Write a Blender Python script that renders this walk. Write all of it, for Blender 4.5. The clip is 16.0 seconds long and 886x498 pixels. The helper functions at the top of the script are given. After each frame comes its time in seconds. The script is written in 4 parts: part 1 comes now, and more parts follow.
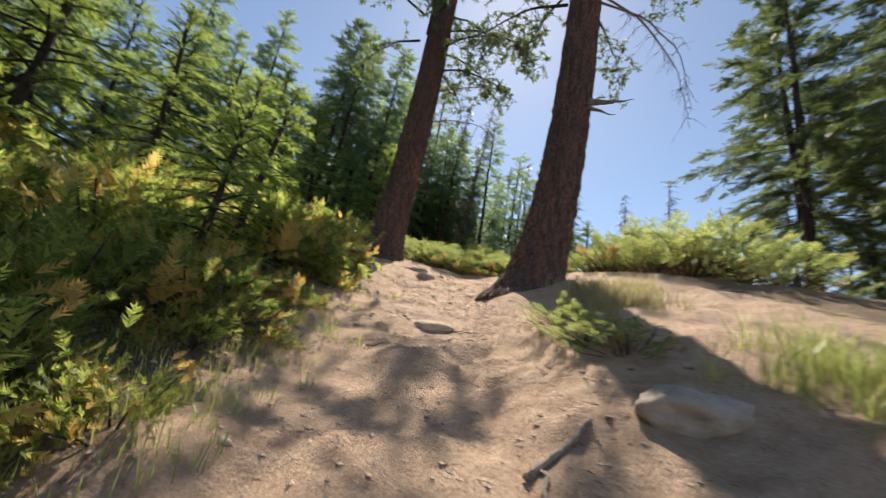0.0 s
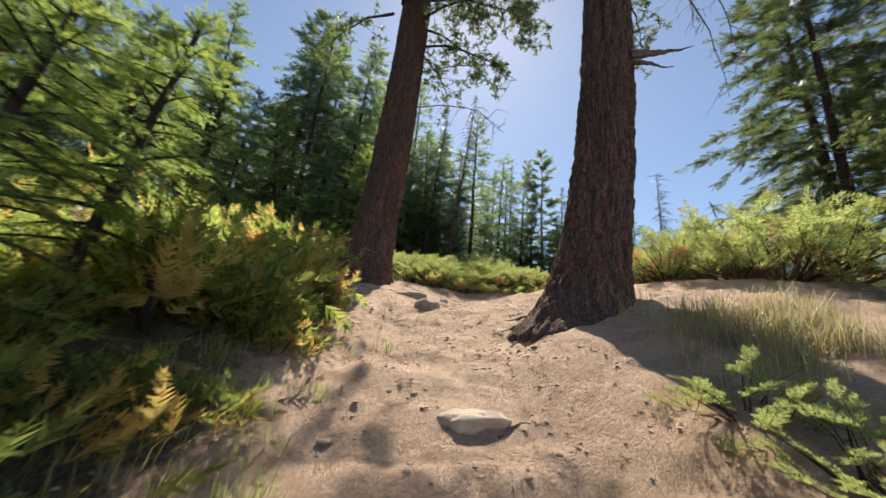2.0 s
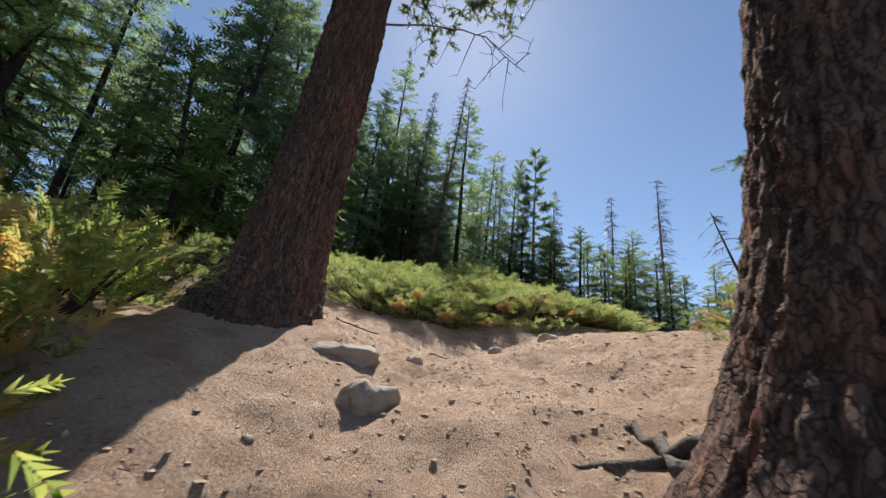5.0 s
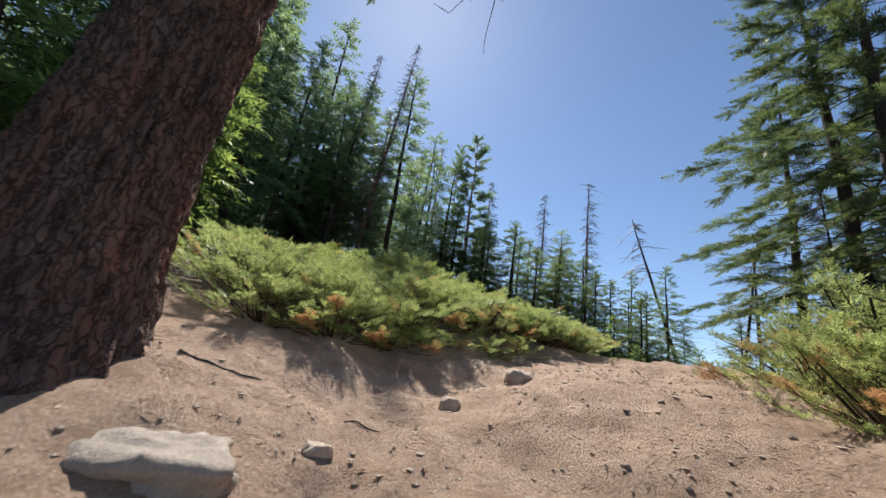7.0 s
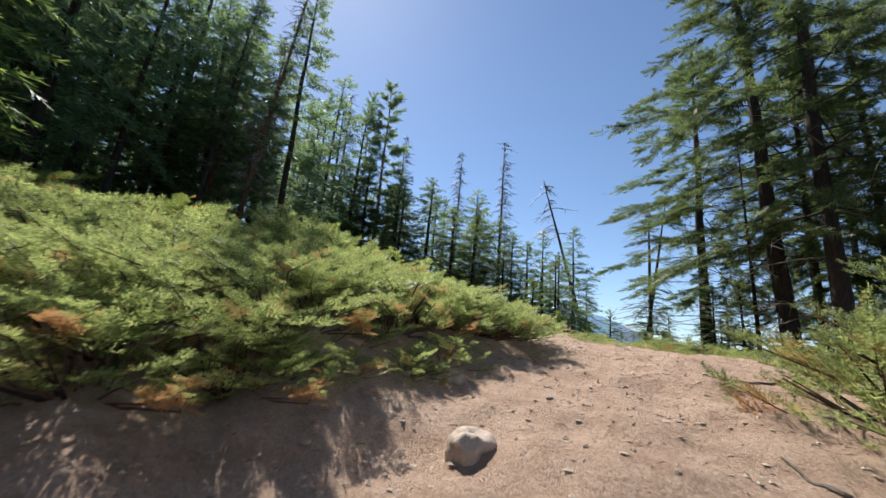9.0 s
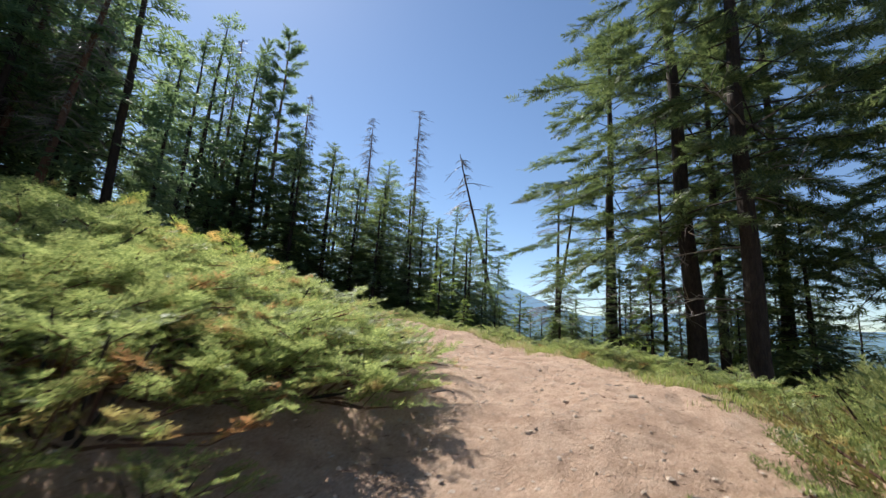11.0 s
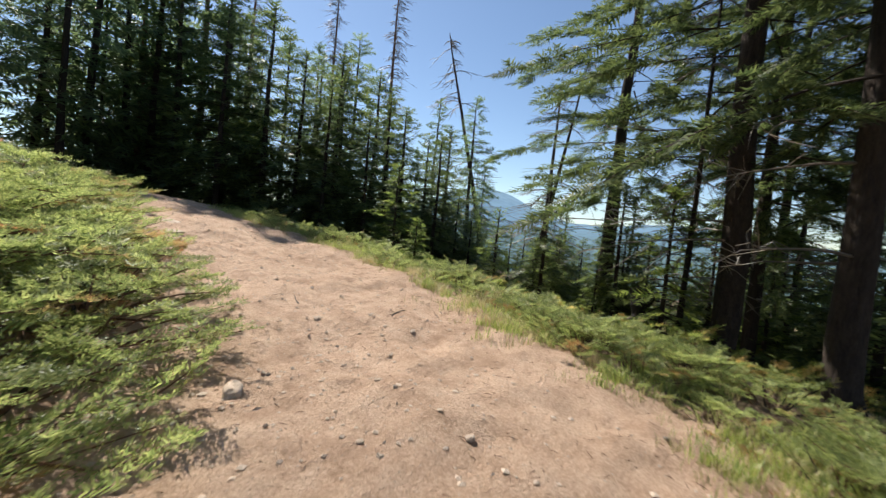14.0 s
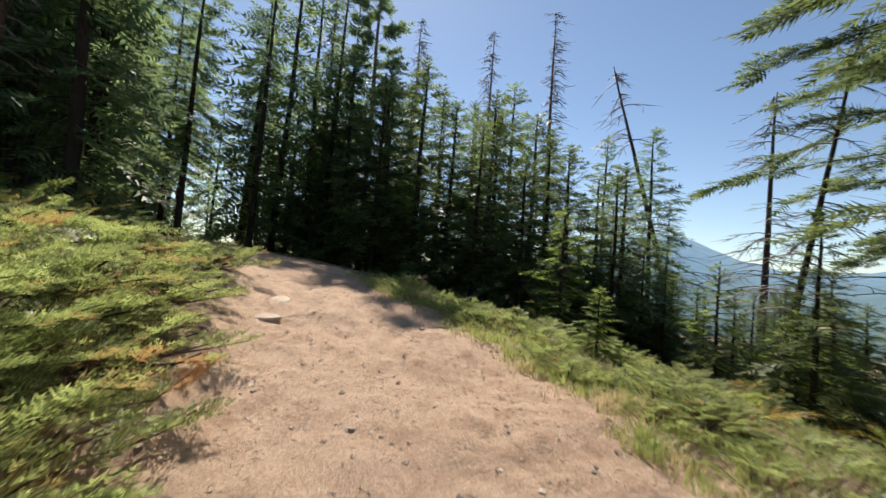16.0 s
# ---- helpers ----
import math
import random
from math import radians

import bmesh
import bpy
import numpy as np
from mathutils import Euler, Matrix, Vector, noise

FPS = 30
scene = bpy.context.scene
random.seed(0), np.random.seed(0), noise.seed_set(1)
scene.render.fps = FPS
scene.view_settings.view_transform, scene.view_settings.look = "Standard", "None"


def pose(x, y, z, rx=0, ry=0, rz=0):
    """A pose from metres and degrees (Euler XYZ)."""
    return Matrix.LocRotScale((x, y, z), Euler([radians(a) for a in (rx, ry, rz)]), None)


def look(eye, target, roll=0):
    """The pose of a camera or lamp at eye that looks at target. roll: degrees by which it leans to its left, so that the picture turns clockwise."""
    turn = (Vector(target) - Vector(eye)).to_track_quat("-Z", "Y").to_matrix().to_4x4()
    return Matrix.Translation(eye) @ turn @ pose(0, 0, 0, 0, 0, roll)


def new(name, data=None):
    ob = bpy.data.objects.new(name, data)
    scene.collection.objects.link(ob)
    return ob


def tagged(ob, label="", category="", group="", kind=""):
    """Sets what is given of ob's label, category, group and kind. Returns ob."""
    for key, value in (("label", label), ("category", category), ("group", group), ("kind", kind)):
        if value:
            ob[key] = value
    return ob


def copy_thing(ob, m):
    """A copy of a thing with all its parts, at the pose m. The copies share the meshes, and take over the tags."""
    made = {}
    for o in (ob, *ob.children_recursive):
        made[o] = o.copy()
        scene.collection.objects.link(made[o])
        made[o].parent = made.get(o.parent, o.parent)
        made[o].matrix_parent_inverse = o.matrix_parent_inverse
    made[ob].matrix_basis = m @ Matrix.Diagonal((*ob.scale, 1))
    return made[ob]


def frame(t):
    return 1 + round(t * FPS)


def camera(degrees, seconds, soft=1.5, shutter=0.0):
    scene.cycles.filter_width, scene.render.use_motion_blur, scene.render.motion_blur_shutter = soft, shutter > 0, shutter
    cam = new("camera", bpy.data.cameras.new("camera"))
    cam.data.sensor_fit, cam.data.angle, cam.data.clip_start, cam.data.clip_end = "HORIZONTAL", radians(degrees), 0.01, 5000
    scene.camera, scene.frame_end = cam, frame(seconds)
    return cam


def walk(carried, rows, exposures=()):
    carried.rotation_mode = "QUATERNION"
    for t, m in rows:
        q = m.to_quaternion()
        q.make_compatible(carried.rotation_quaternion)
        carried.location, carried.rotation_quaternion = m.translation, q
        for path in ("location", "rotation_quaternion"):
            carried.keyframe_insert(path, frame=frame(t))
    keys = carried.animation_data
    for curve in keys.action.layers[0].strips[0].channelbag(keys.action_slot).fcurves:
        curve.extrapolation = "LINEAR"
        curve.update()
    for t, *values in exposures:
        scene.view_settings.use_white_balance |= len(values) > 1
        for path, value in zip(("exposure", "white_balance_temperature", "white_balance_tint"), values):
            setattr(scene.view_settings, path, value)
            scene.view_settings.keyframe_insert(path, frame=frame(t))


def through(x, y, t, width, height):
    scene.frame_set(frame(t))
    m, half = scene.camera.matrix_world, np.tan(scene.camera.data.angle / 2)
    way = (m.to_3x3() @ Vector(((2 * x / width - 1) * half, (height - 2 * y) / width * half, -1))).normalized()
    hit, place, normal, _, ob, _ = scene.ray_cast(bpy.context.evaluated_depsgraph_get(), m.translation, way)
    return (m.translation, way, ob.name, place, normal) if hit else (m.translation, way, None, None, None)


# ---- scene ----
cam = camera(94.9, 16.0, soft=1.4, shutter=0.35)
EXPOSURES = [(0, 0.96, 6950, 9), (3.2, 0.82, 6750, 9), (5.3, 0.6, 6200, 8.5), (9.7, 0.68, 6000, 9), (11.8, 0.68, 6050, 8), (14.5, 0.7, 6450, 8), (16, 0.68, 6600, 8.5)]
PATH = [
    (0, (0.000, 0.000, 1.400), (-0.028, 1.918, 1.967), 9.6),
    (0.5, (-0.168, 0.608, 1.504), (-0.472, 2.476, 2.150), 10.7),
    (1, (-0.301, 1.147, 1.960), (-0.616, 2.993, 2.662), 12.8),
    (1.5, (-0.335, 2.045, 2.080), (-0.496, 3.934, 2.717), 9.1),
    (2, (-0.488, 2.697, 2.277), (-0.434, 4.597, 2.900), 4.9),
    (2.5, (-0.598, 3.354, 2.587), (-0.289, 5.192, 3.311), 5.7),
    (3, (-0.512, 4.050, 2.724), (-0.226, 5.899, 3.431), 6.6),
    (3.2, (-0.459, 4.381, 2.817), (-0.220, 6.240, 3.515), 7.4),
    (5.3, (-0.277, 7.326, 3.814), (-0.155, 9.216, 4.456), 6.6),
    (5.5, (-0.307, 7.550, 3.831), (-0.165, 9.439, 4.472), 7.8),
    (6, (-0.352, 8.027, 4.181), (-0.093, 9.916, 4.787), 10.0),
    (6.5, (-0.344, 8.589, 4.214), (0.042, 10.456, 4.820), 9.8),
    (7, (-0.275, 9.053, 4.568), (0.222, 10.893, 5.177), 8.3),
    (7.5, (-0.245, 9.611, 4.623), (0.382, 11.419, 5.204), 6.2),
    (8, (0.023, 10.256, 4.943), (0.851, 11.996, 5.478), 4.9),
    (8.5, (0.356, 10.738, 5.217), (1.237, 12.466, 5.707), 5.4),
    (9, (0.507, 11.253, 5.313), (1.430, 12.965, 5.778), 4.9),
    (9.5, (0.772, 11.908, 5.594), (1.907, 13.492, 6.045), 3.6),
    (9.7, (0.898, 12.121, 5.590), (2.123, 13.637, 6.039), 3.4),
    (11.8, (3.455, 13.125, 6.628), (4.720, 14.643, 6.941), 3.6),
    (12, (3.637, 13.245, 6.679), (4.889, 14.776, 6.974), 3.9),
    (12.5, (4.176, 13.802, 6.735), (5.549, 15.242, 6.939), 4.8),
    (13, (4.751, 14.177, 6.811), (6.187, 15.568, 6.870), 4.3),
    (13.5, (5.395, 14.518, 6.948), (6.798, 15.942, 6.894), 4.8),
    (14, (5.987, 15.099, 6.958), (7.334, 16.574, 6.850), 5.6),
    (14.5, (6.495, 15.700, 7.015), (7.745, 17.258, 6.904), 6.1),
    (15, (7.017, 16.350, 7.157), (8.094, 18.033, 7.069), 6.2),
    (15.5, (7.343, 17.122, 7.231), (8.202, 18.929, 7.211), 5.5),
    (16, (7.761, 17.877, 7.318), (8.432, 19.759, 7.399), 4.3),
]
walk(cam, [(t, look(eye, target, roll)) for t, eye, target, roll in PATH], EXPOSURES)
scene.render.film_transparent = False

# ---- world, sun, exposure ----
SUN_EL, SUN_AZ = 49.0, 4.5          # degrees; azimuth from +y towards +x
world = bpy.data.worlds.new("sky")
scene.world = world
world.use_nodes = True
wn = world.node_tree.nodes
sky = wn.new("ShaderNodeTexSky")
sky.sky_type = "NISHITA"
sky.sun_disc = False
sky.sun_elevation, sky.sun_rotation = radians(SUN_EL), radians(SUN_AZ)
sky.altitude, sky.air_density, sky.dust_density, sky.ozone_density = 900, 1.0, 0.35, 1.0
world.node_tree.links.new(sky.outputs[0], wn["Background"].inputs[0])
wn["Background"].inputs[1].default_value = 0.087
sun = new("sun", bpy.data.lights.new("sun", "SUN"))
sun.data.energy, sun.data.angle, sun.data.color = 5.0, radians(0.6), (1.0, 0.93, 0.82)
_e, _a = radians(SUN_EL), radians(SUN_AZ)
sun.matrix_world = look((0, 0, 40), (-math.sin(_a) * math.cos(_e), -math.cos(_a) * math.cos(_e), 40 - math.sin(_e)))

RNG = np.random.default_rng(7)


# ---- materials ----
def mat(name, rough=0.9):
    m = bpy.data.materials.new(name)
    m.use_nodes = True
    p = m.node_tree.nodes["Principled BSDF"]
    p.inputs["Roughness"].default_value = rough
    p.inputs["Specular IOR Level"].default_value = 0.25
    return m, m.node_tree.nodes, m.node_tree.links, p


def tex(nodes, links, kind, scale, coord, detail=5.0, rough=0.6, **kw):
    n = nodes.new(kind)
    n.inputs["Scale"].default_value = scale
    if kind == "ShaderNodeTexNoise":
        n.inputs["Detail"].default_value, n.inputs["Roughness"].default_value = detail, rough
    links.new(coord, n.inputs["Vector"])
    return n


def ramp(nodes, links, fac, stops):
    r = nodes.new("ShaderNodeValToRGB")
    el = r.color_ramp.elements
    while len(el) < len(stops):
        el.new(0.5)
    for e, (p, c) in zip(el, stops):
        e.position, e.color = p, (*c, 1)
    links.new(fac, r.inputs[0])
    return r


def mixc(nodes, links, fac, a, b, mode="MIX"):
    n = nodes.new("ShaderNodeMix")
    n.data_type, n.blend_type = "RGBA", mode
    for sock, v in ((n.inputs[0], fac), (n.inputs[6], a), (n.inputs[7], b)):
        if isinstance(v, bpy.types.NodeSocket):
            links.new(v, sock)
        else:
            sock.default_value = v if isinstance(v, float) else (*v, 1)
    return n.outputs[2]


def bump(nodes, links, p, height, strength, dist):
    b = nodes.new("ShaderNodeBump")
    b.inputs["Strength"].default_value, b.inputs["Distance"].default_value = strength, dist
    links.new(height, b.inputs["Height"])
    links.new(b.outputs[0], p.inputs["Normal"])


def dirt_material():
    m, n, l, p = mat("dry_trail_dirt", 0.95)
    co = n.new("ShaderNodeTexCoord").outputs["Object"]
    big = tex(n, l, "ShaderNodeTexNoise", 0.55, co, 4)
    mid = tex(n, l, "ShaderNodeTexNoise", 4.0, co, 6, 0.65)
    fine = tex(n, l, "ShaderNodeTexNoise", 45.0, co, 6, 0.7)
    peb = tex(n, l, "ShaderNodeTexNoise", 11.0, co, 9, 0.78)
    base = ramp(n, l, big.outputs[0], [(0.3, (0.44, 0.27, 0.175)), (0.55, (0.61, 0.405, 0.285)), (0.75, (0.68, 0.475, 0.35))])
    c = mixc(n, l, 0.6, base.outputs[0], ramp(n, l, mid.outputs[0], [(0.32, (0.28, 0.165, 0.1)), (0.5, (0.57, 0.385, 0.27)), (0.72, (0.74, 0.55, 0.42))]).outputs[0])
    c = mixc(n, l, 0.38, c, ramp(n, l, fine.outputs[0], [(0.35, (0.2, 0.125, 0.075)), (0.55, (0.57, 0.41, 0.305)), (0.7, (0.76, 0.62, 0.51))]).outputs[0])
    # dusty pale scuffs and darker damp-looking patches of trodden soil
    scuff = tex(n, l, "ShaderNodeTexNoise", 1.9, co, 8, 0.72)
    c = mixc(n, l, ramp(n, l, scuff.outputs[0], [(0.52, (0, 0, 0)), (0.66, (0.7, 0.7, 0.7))]).outputs[0], c, (0.36, 0.225, 0.15))
    crumb = tex(n, l, "ShaderNodeTexVoronoi", 30.0, co)
    spot = ramp(n, l, crumb.outputs["Distance"], [(0.1, (0.75, 0.75, 0.75)), (0.22, (0, 0, 0))])
    patch = ramp(n, l, mid.outputs[0], [(0.45, (0, 0, 0)), (0.62, (1, 1, 1))])
    c = mixc(n, l, mixc(n, l, 1.0, spot.outputs[0], patch.outputs[0], "MULTIPLY"), c, (0.16, 0.09, 0.055))
    # forest litter off the trail
    at = n.new("ShaderNodeAttribute")
    at.attribute_name = "litter"
    lit = ramp(n, l, fine.outputs[0], [(0.3, (0.07, 0.048, 0.03)), (0.5, (0.18, 0.125, 0.08)), (0.7, (0.33, 0.24, 0.16))])
    edge = n.new("ShaderNodeMath")
    edge.operation = "MULTIPLY_ADD"
    l.new(mid.outputs[0], edge.inputs[0])
    edge.inputs[1].default_value = 1.6
    edge.inputs[2].default_value = -0.8
    add = n.new("ShaderNodeMath")
    add.operation, add.use_clamp = "ADD", True
    l.new(at.outputs["Fac"], add.inputs[0])
    l.new(edge.outputs[0], add.inputs[1])
    st = ramp(n, l, add.outputs[0], [(0.35, (0, 0, 0)), (0.65, (1, 1, 1))])
    c = mixc(n, l, st.outputs[0], c, lit.outputs[0])
    l.new(c, p.inputs["Base Color"])
    h = n.new("ShaderNodeMath")
    h.operation = "MULTIPLY_ADD"
    l.new(fine.outputs[0], h.inputs[0])
    h.inputs[1].default_value = 0.35
    l.new(peb.outputs[0], h.inputs[2])
    bump(n, l, p, h.outputs[0], 1.0, 0.055)
    return m


def bark_material(name, dark, lightc, scale=1.0, plates=False):
    m, n, l, p = mat(name, 0.95)
    co = n.new("ShaderNodeTexCoord").outputs["Object"]
    mp = n.new("ShaderNodeMapping")
    mp.inputs["Scale"].default_value = (1, 1, 0.22)
    l.new(co, mp.inputs[0])
    a = tex(n, l, "ShaderNodeTexNoise", 14.0 * scale, mp.outputs[0], 6, 0.65)
    b = tex(n, l, "ShaderNodeTexNoise", 1.3, co, 3)
    f = tex(n, l, "ShaderNodeTexNoise", 60.0 * scale, mp.outputs[0], 4, 0.7)
    c = ramp(n, l, a.outputs[0], [(0.3, dark), (0.5, tuple(0.5 * (u + v) for u, v in zip(dark, lightc))), (0.72, lightc)])
    c = mixc(n, l, 0.35, c.outputs[0], ramp(n, l, f.outputs[0], [(0.35, dark), (0.65, lightc)]).outputs[0])
    c = mixc(n, l, ramp(n, l, b.outputs[0], [(0.4, (0, 0, 0)), (0.7, (0.5, 0.5, 0.5))]).outputs[0], c, tuple(0.55 * u for u in lightc))
    if plates:
        # thick plates parted by dark furrows, with rusty faces
        warp = mixc(n, l, 0.22, mp.outputs[0], tex(n, l, "ShaderNodeTexNoise", 4.0, co, 4, 0.6).outputs["Color"], "ADD")
        vor = n.new("ShaderNodeTexVoronoi")
        vor.feature = "DISTANCE_TO_EDGE"
        vor.inputs["Scale"].default_value = 17.0
        l.new(warp, vor.inputs["Vector"])
        furrow = ramp(n, l, vor.outputs["Distance"], [(0.0, (0.65, 0.65, 0.65)), (0.13, (0, 0, 0))])
        rust = ramp(n, l, tex(n, l, "ShaderNodeTexNoise", 5.0, mp.outputs[0], 5, 0.6).outputs[0], [(0.5, (0, 0, 0)), (0.66, (0.7, 0.7, 0.7))])
        c = mixc(n, l, rust.outputs[0], c, (0.33, 0.155, 0.11))
        c = mixc(n, l, furrow.outputs[0], c, tuple(0.6 * u for u in dark))
        hsum = n.new("ShaderNodeMath")
        hsum.operation = "MULTIPLY_ADD"
        l.new(furrow.outputs[0], hsum.inputs[0])
        hsum.inputs[1].default_value = -0.35
        l.new(a.outputs[0], hsum.inputs[2])
        l.new(c, p.inputs["Base Color"])
        bump(n, l, p, hsum.outputs[0], 1.0, 0.09)
        return m
    l.new(c, p.inputs["Base Color"])
    bump(n, l, p, a.outputs[0], 1.0, 0.06)
    return m


def leaf_material(name, lo, hi, dry=None, dry_at=0.93, through=0.35):
    m, n, l, p = mat(name, 0.45)
    p.inputs["Specular IOR Level"].default_value = 0.5
    g = n.new("ShaderNodeNewGeometry")
    oi = n.new("ShaderNodeObjectInfo")
    c = ramp(n, l, g.outputs["Random Per Island"], [(0.0, lo), (0.6, tuple(0.5 * (u + v) for u, v in zip(lo, hi))), (1.0, hi)]).outputs[0]
    hs = n.new("ShaderNodeHueSaturation")
    mr = n.new("ShaderNodeMapRange")
    mr.inputs["To Min"].default_value, mr.inputs["To Max"].default_value = 0.8, 1.2
    l.new(oi.outputs["Random"], mr.inputs[0])
    l.new(mr.outputs[0], hs.inputs["Value"])
    l.new(c, hs.inputs["Color"])
    c = hs.outputs[0]
    if dry:
        co = n.new("ShaderNodeTexCoord").outputs["Object"]
        d = tex(n, l, "ShaderNodeTexNoise", 1.7, co, 2)
        c = mixc(n, l, ramp(n, l, d.outputs[0], [(dry_at - 0.05, (0, 0, 0)), (dry_at + 0.05, (1, 1, 1))]).outputs[0], c, dry)
    l.new(c, p.inputs["Base Color"])
    t = n.new("ShaderNodeBsdfTranslucent")
    l.new(c, t.inputs[0])
    mx = n.new("ShaderNodeMixShader")
    mx.inputs[0].default_value = through
    l.new(p.outputs[0], mx.inputs[1])
    l.new(t.outputs[0], mx.inputs[2])
    l.new(mx.outputs[0], n["Material Output"].inputs[0])
    return m


def rock_material(name, lo, hi):
    m, n, l, p = mat(name, 0.9)
    co = n.new("ShaderNodeTexCoord").outputs["Object"]
    a = tex(n, l, "ShaderNodeTexNoise", 5.0, co, 6, 0.65)
    f = tex(n, l, "ShaderNodeTexNoise", 70.0, co, 5, 0.7)
    c = mixc(n, l, 0.4, ramp(n, l, a.outputs[0], [(0.3, lo), (0.7, hi)]).outputs[0], ramp(n, l, f.outputs[0], [(0.35, lo), (0.65, hi)]).outputs[0])
    l.new(c, p.inputs["Base Color"])
    bump(n, l, p, a.outputs[0], 0.7, 0.04)
    return m


M_DIRT = dirt_material()
M_BARK_FIR = bark_material("red_brown_fir_bark", (0.04, 0.026, 0.022), (0.31, 0.2, 0.165), plates=True)
M_BARK_DARK = bark_material("dark_spruce_bark", (0.016, 0.013, 0.012), (0.085, 0.062, 0.05), 1.5)
M_BARK_RED = bark_material("reddish_pine_bark", (0.06, 0.03, 0.02), (0.27, 0.15, 0.1), 1.5)
M_DEAD = bark_material("weathered_dead_wood", (0.09, 0.07, 0.06), (0.33, 0.28, 0.24), 2.0)
M_SPRUCE = leaf_material("spruce_needles", (0.095, 0.145, 0.068), (0.27, 0.345, 0.14), through=0.75)
M_PINE = leaf_material("fir_needles", (0.06, 0.095, 0.035), (0.24, 0.285, 0.095), through=0.62)
M_DEADNEEDLE = leaf_material("grey_bare_twigs", (0.12, 0.09, 0.07), (0.26, 0.22, 0.18), through=0.1)
M_YOUNG = leaf_material("young_fir_needles", (0.1, 0.16, 0.04), (0.36, 0.42, 0.1), through=0.75)
M_JUNIPER = leaf_material("juniper_foliage", (0.13, 0.185, 0.055), (0.53, 0.56, 0.2), (0.46, 0.25, 0.11), 0.64, 0.62)
M_SHRUB = leaf_material("broadleaf_shrub", (0.12, 0.19, 0.045), (0.44, 0.46, 0.12), (0.6, 0.42, 0.14), 0.55, 0.75)
M_GRASS = leaf_material("verge_grass", (0.18, 0.25, 0.055), (0.5, 0.52, 0.16), (0.6, 0.5, 0.27), 0.58, 0.5)
M_DRYGRASS = leaf_material("dry_grass", (0.25, 0.22, 0.1), (0.55, 0.47, 0.26), through=0.4)
M_RED = leaf_material("dry_red_foliage", (0.3, 0.1, 0.04), (0.5, 0.24, 0.1), through=0.4)
M_CHAR = bark_material("charred_wood", (0.008, 0.008, 0.009), (0.05, 0.045, 0.042), 1.5)
M_PALE = bark_material("bleached_root_wood", (0.28, 0.22, 0.17), (0.6, 0.52, 0.43), 2.0)
M_ROCK = rock_material("dusty_grey_rock", (0.2, 0.16, 0.13), (0.48, 0.4, 0.33))
M_STONE = rock_material("tan_trail_stone", (0.36, 0.27, 0.2), (0.62, 0.5, 0.41))


# ---- mesh helpers ----
def tri_mesh(name, verts, tris, mats, index=None, smooth=False):
    verts, tris = np.asarray(verts, np.float32).reshape(-1, 3), np.asarray(tris, np.int32).reshape(-1, 3)
    me = bpy.data.meshes.new(name)
    me.vertices.add(len(verts))
    me.vertices.foreach_set("co", verts.ravel())
    me.loops.add(tris.size)
    me.loops.foreach_set("vertex_index", tris.ravel())
    me.polygons.add(len(tris))
    me.polygons.foreach_set("loop_start", np.arange(0, tris.size, 3, dtype=np.int32))
    for m in mats:
        me.materials.append(m)
    if index is not None:
        me.polygons.foreach_set("material_index", np.asarray(index, np.int32))
    me.polygons.foreach_set("use_smooth", np.full(len(tris), smooth))
    me.update(calc_edges=True)
    return me


def part(name, me, parent=None, label=""):
    ob = new(name, me)
    if parent is not None:
        ob.parent = parent
    return tagged(ob, label)


class Bag:
    """Collects triangles."""
    def __init__(self):
        self.v, self.t, self.i, self.n = [], [], [], 0

    def add(self, v, t, mi=0):
        v, t = np.asarray(v, float).reshape(-1, 3), np.asarray(t, int).reshape(-1, 3)
        self.v.append(v)
        self.t.append(t + self.n)
        self.i.append(np.full(len(t), mi))
        self.n += len(v)

    def mesh(self, name, mats, smooth=False):
        return tri_mesh(name, np.concatenate(self.v), np.concatenate(self.t), mats, np.concatenate(self.i), smooth)


def unit(a):
    a = np.asarray(a, float)
    return a / np.maximum(np.linalg.norm(a, axis=-1, keepdims=True), 1e-9)


def frond(pairs, spread=0.36, seed=0, width=0.05):
    """A flat spray of needle blades along +x, of length 1: vertices (k, 3), a triangle for each three."""
    r = np.random.default_rng(seed)
    v = []
    for k in range(pairs):
        s = 0.08 + 0.86 * k / pairs
        ln = spread * (1.0 - 0.65 * s) * r.uniform(0.8, 1.15)
        for side in (-1, 1):
            a = radians(r.uniform(35, 60))
            d = np.array([math.cos(a), side * math.sin(a), r.uniform(-0.25, 0.35)])
            w = np.array([width, -side * width * 0.4, 0])
            o = np.array([s, 0, 0])
            v += [o - w, o + w, o + d * ln]
    v += [np.array([0.7, -width, 0]), np.array([0.7, width, 0]), np.array([1.08, 0, 0.03])]
    return np.array(v)


FROND_FINE, FROND_MID, FROND_COARSE = frond(7, 0.4, 1, 0.035), frond(5, 0.5, 2, 0.06), frond(4, 0.55, 3, 0.06)


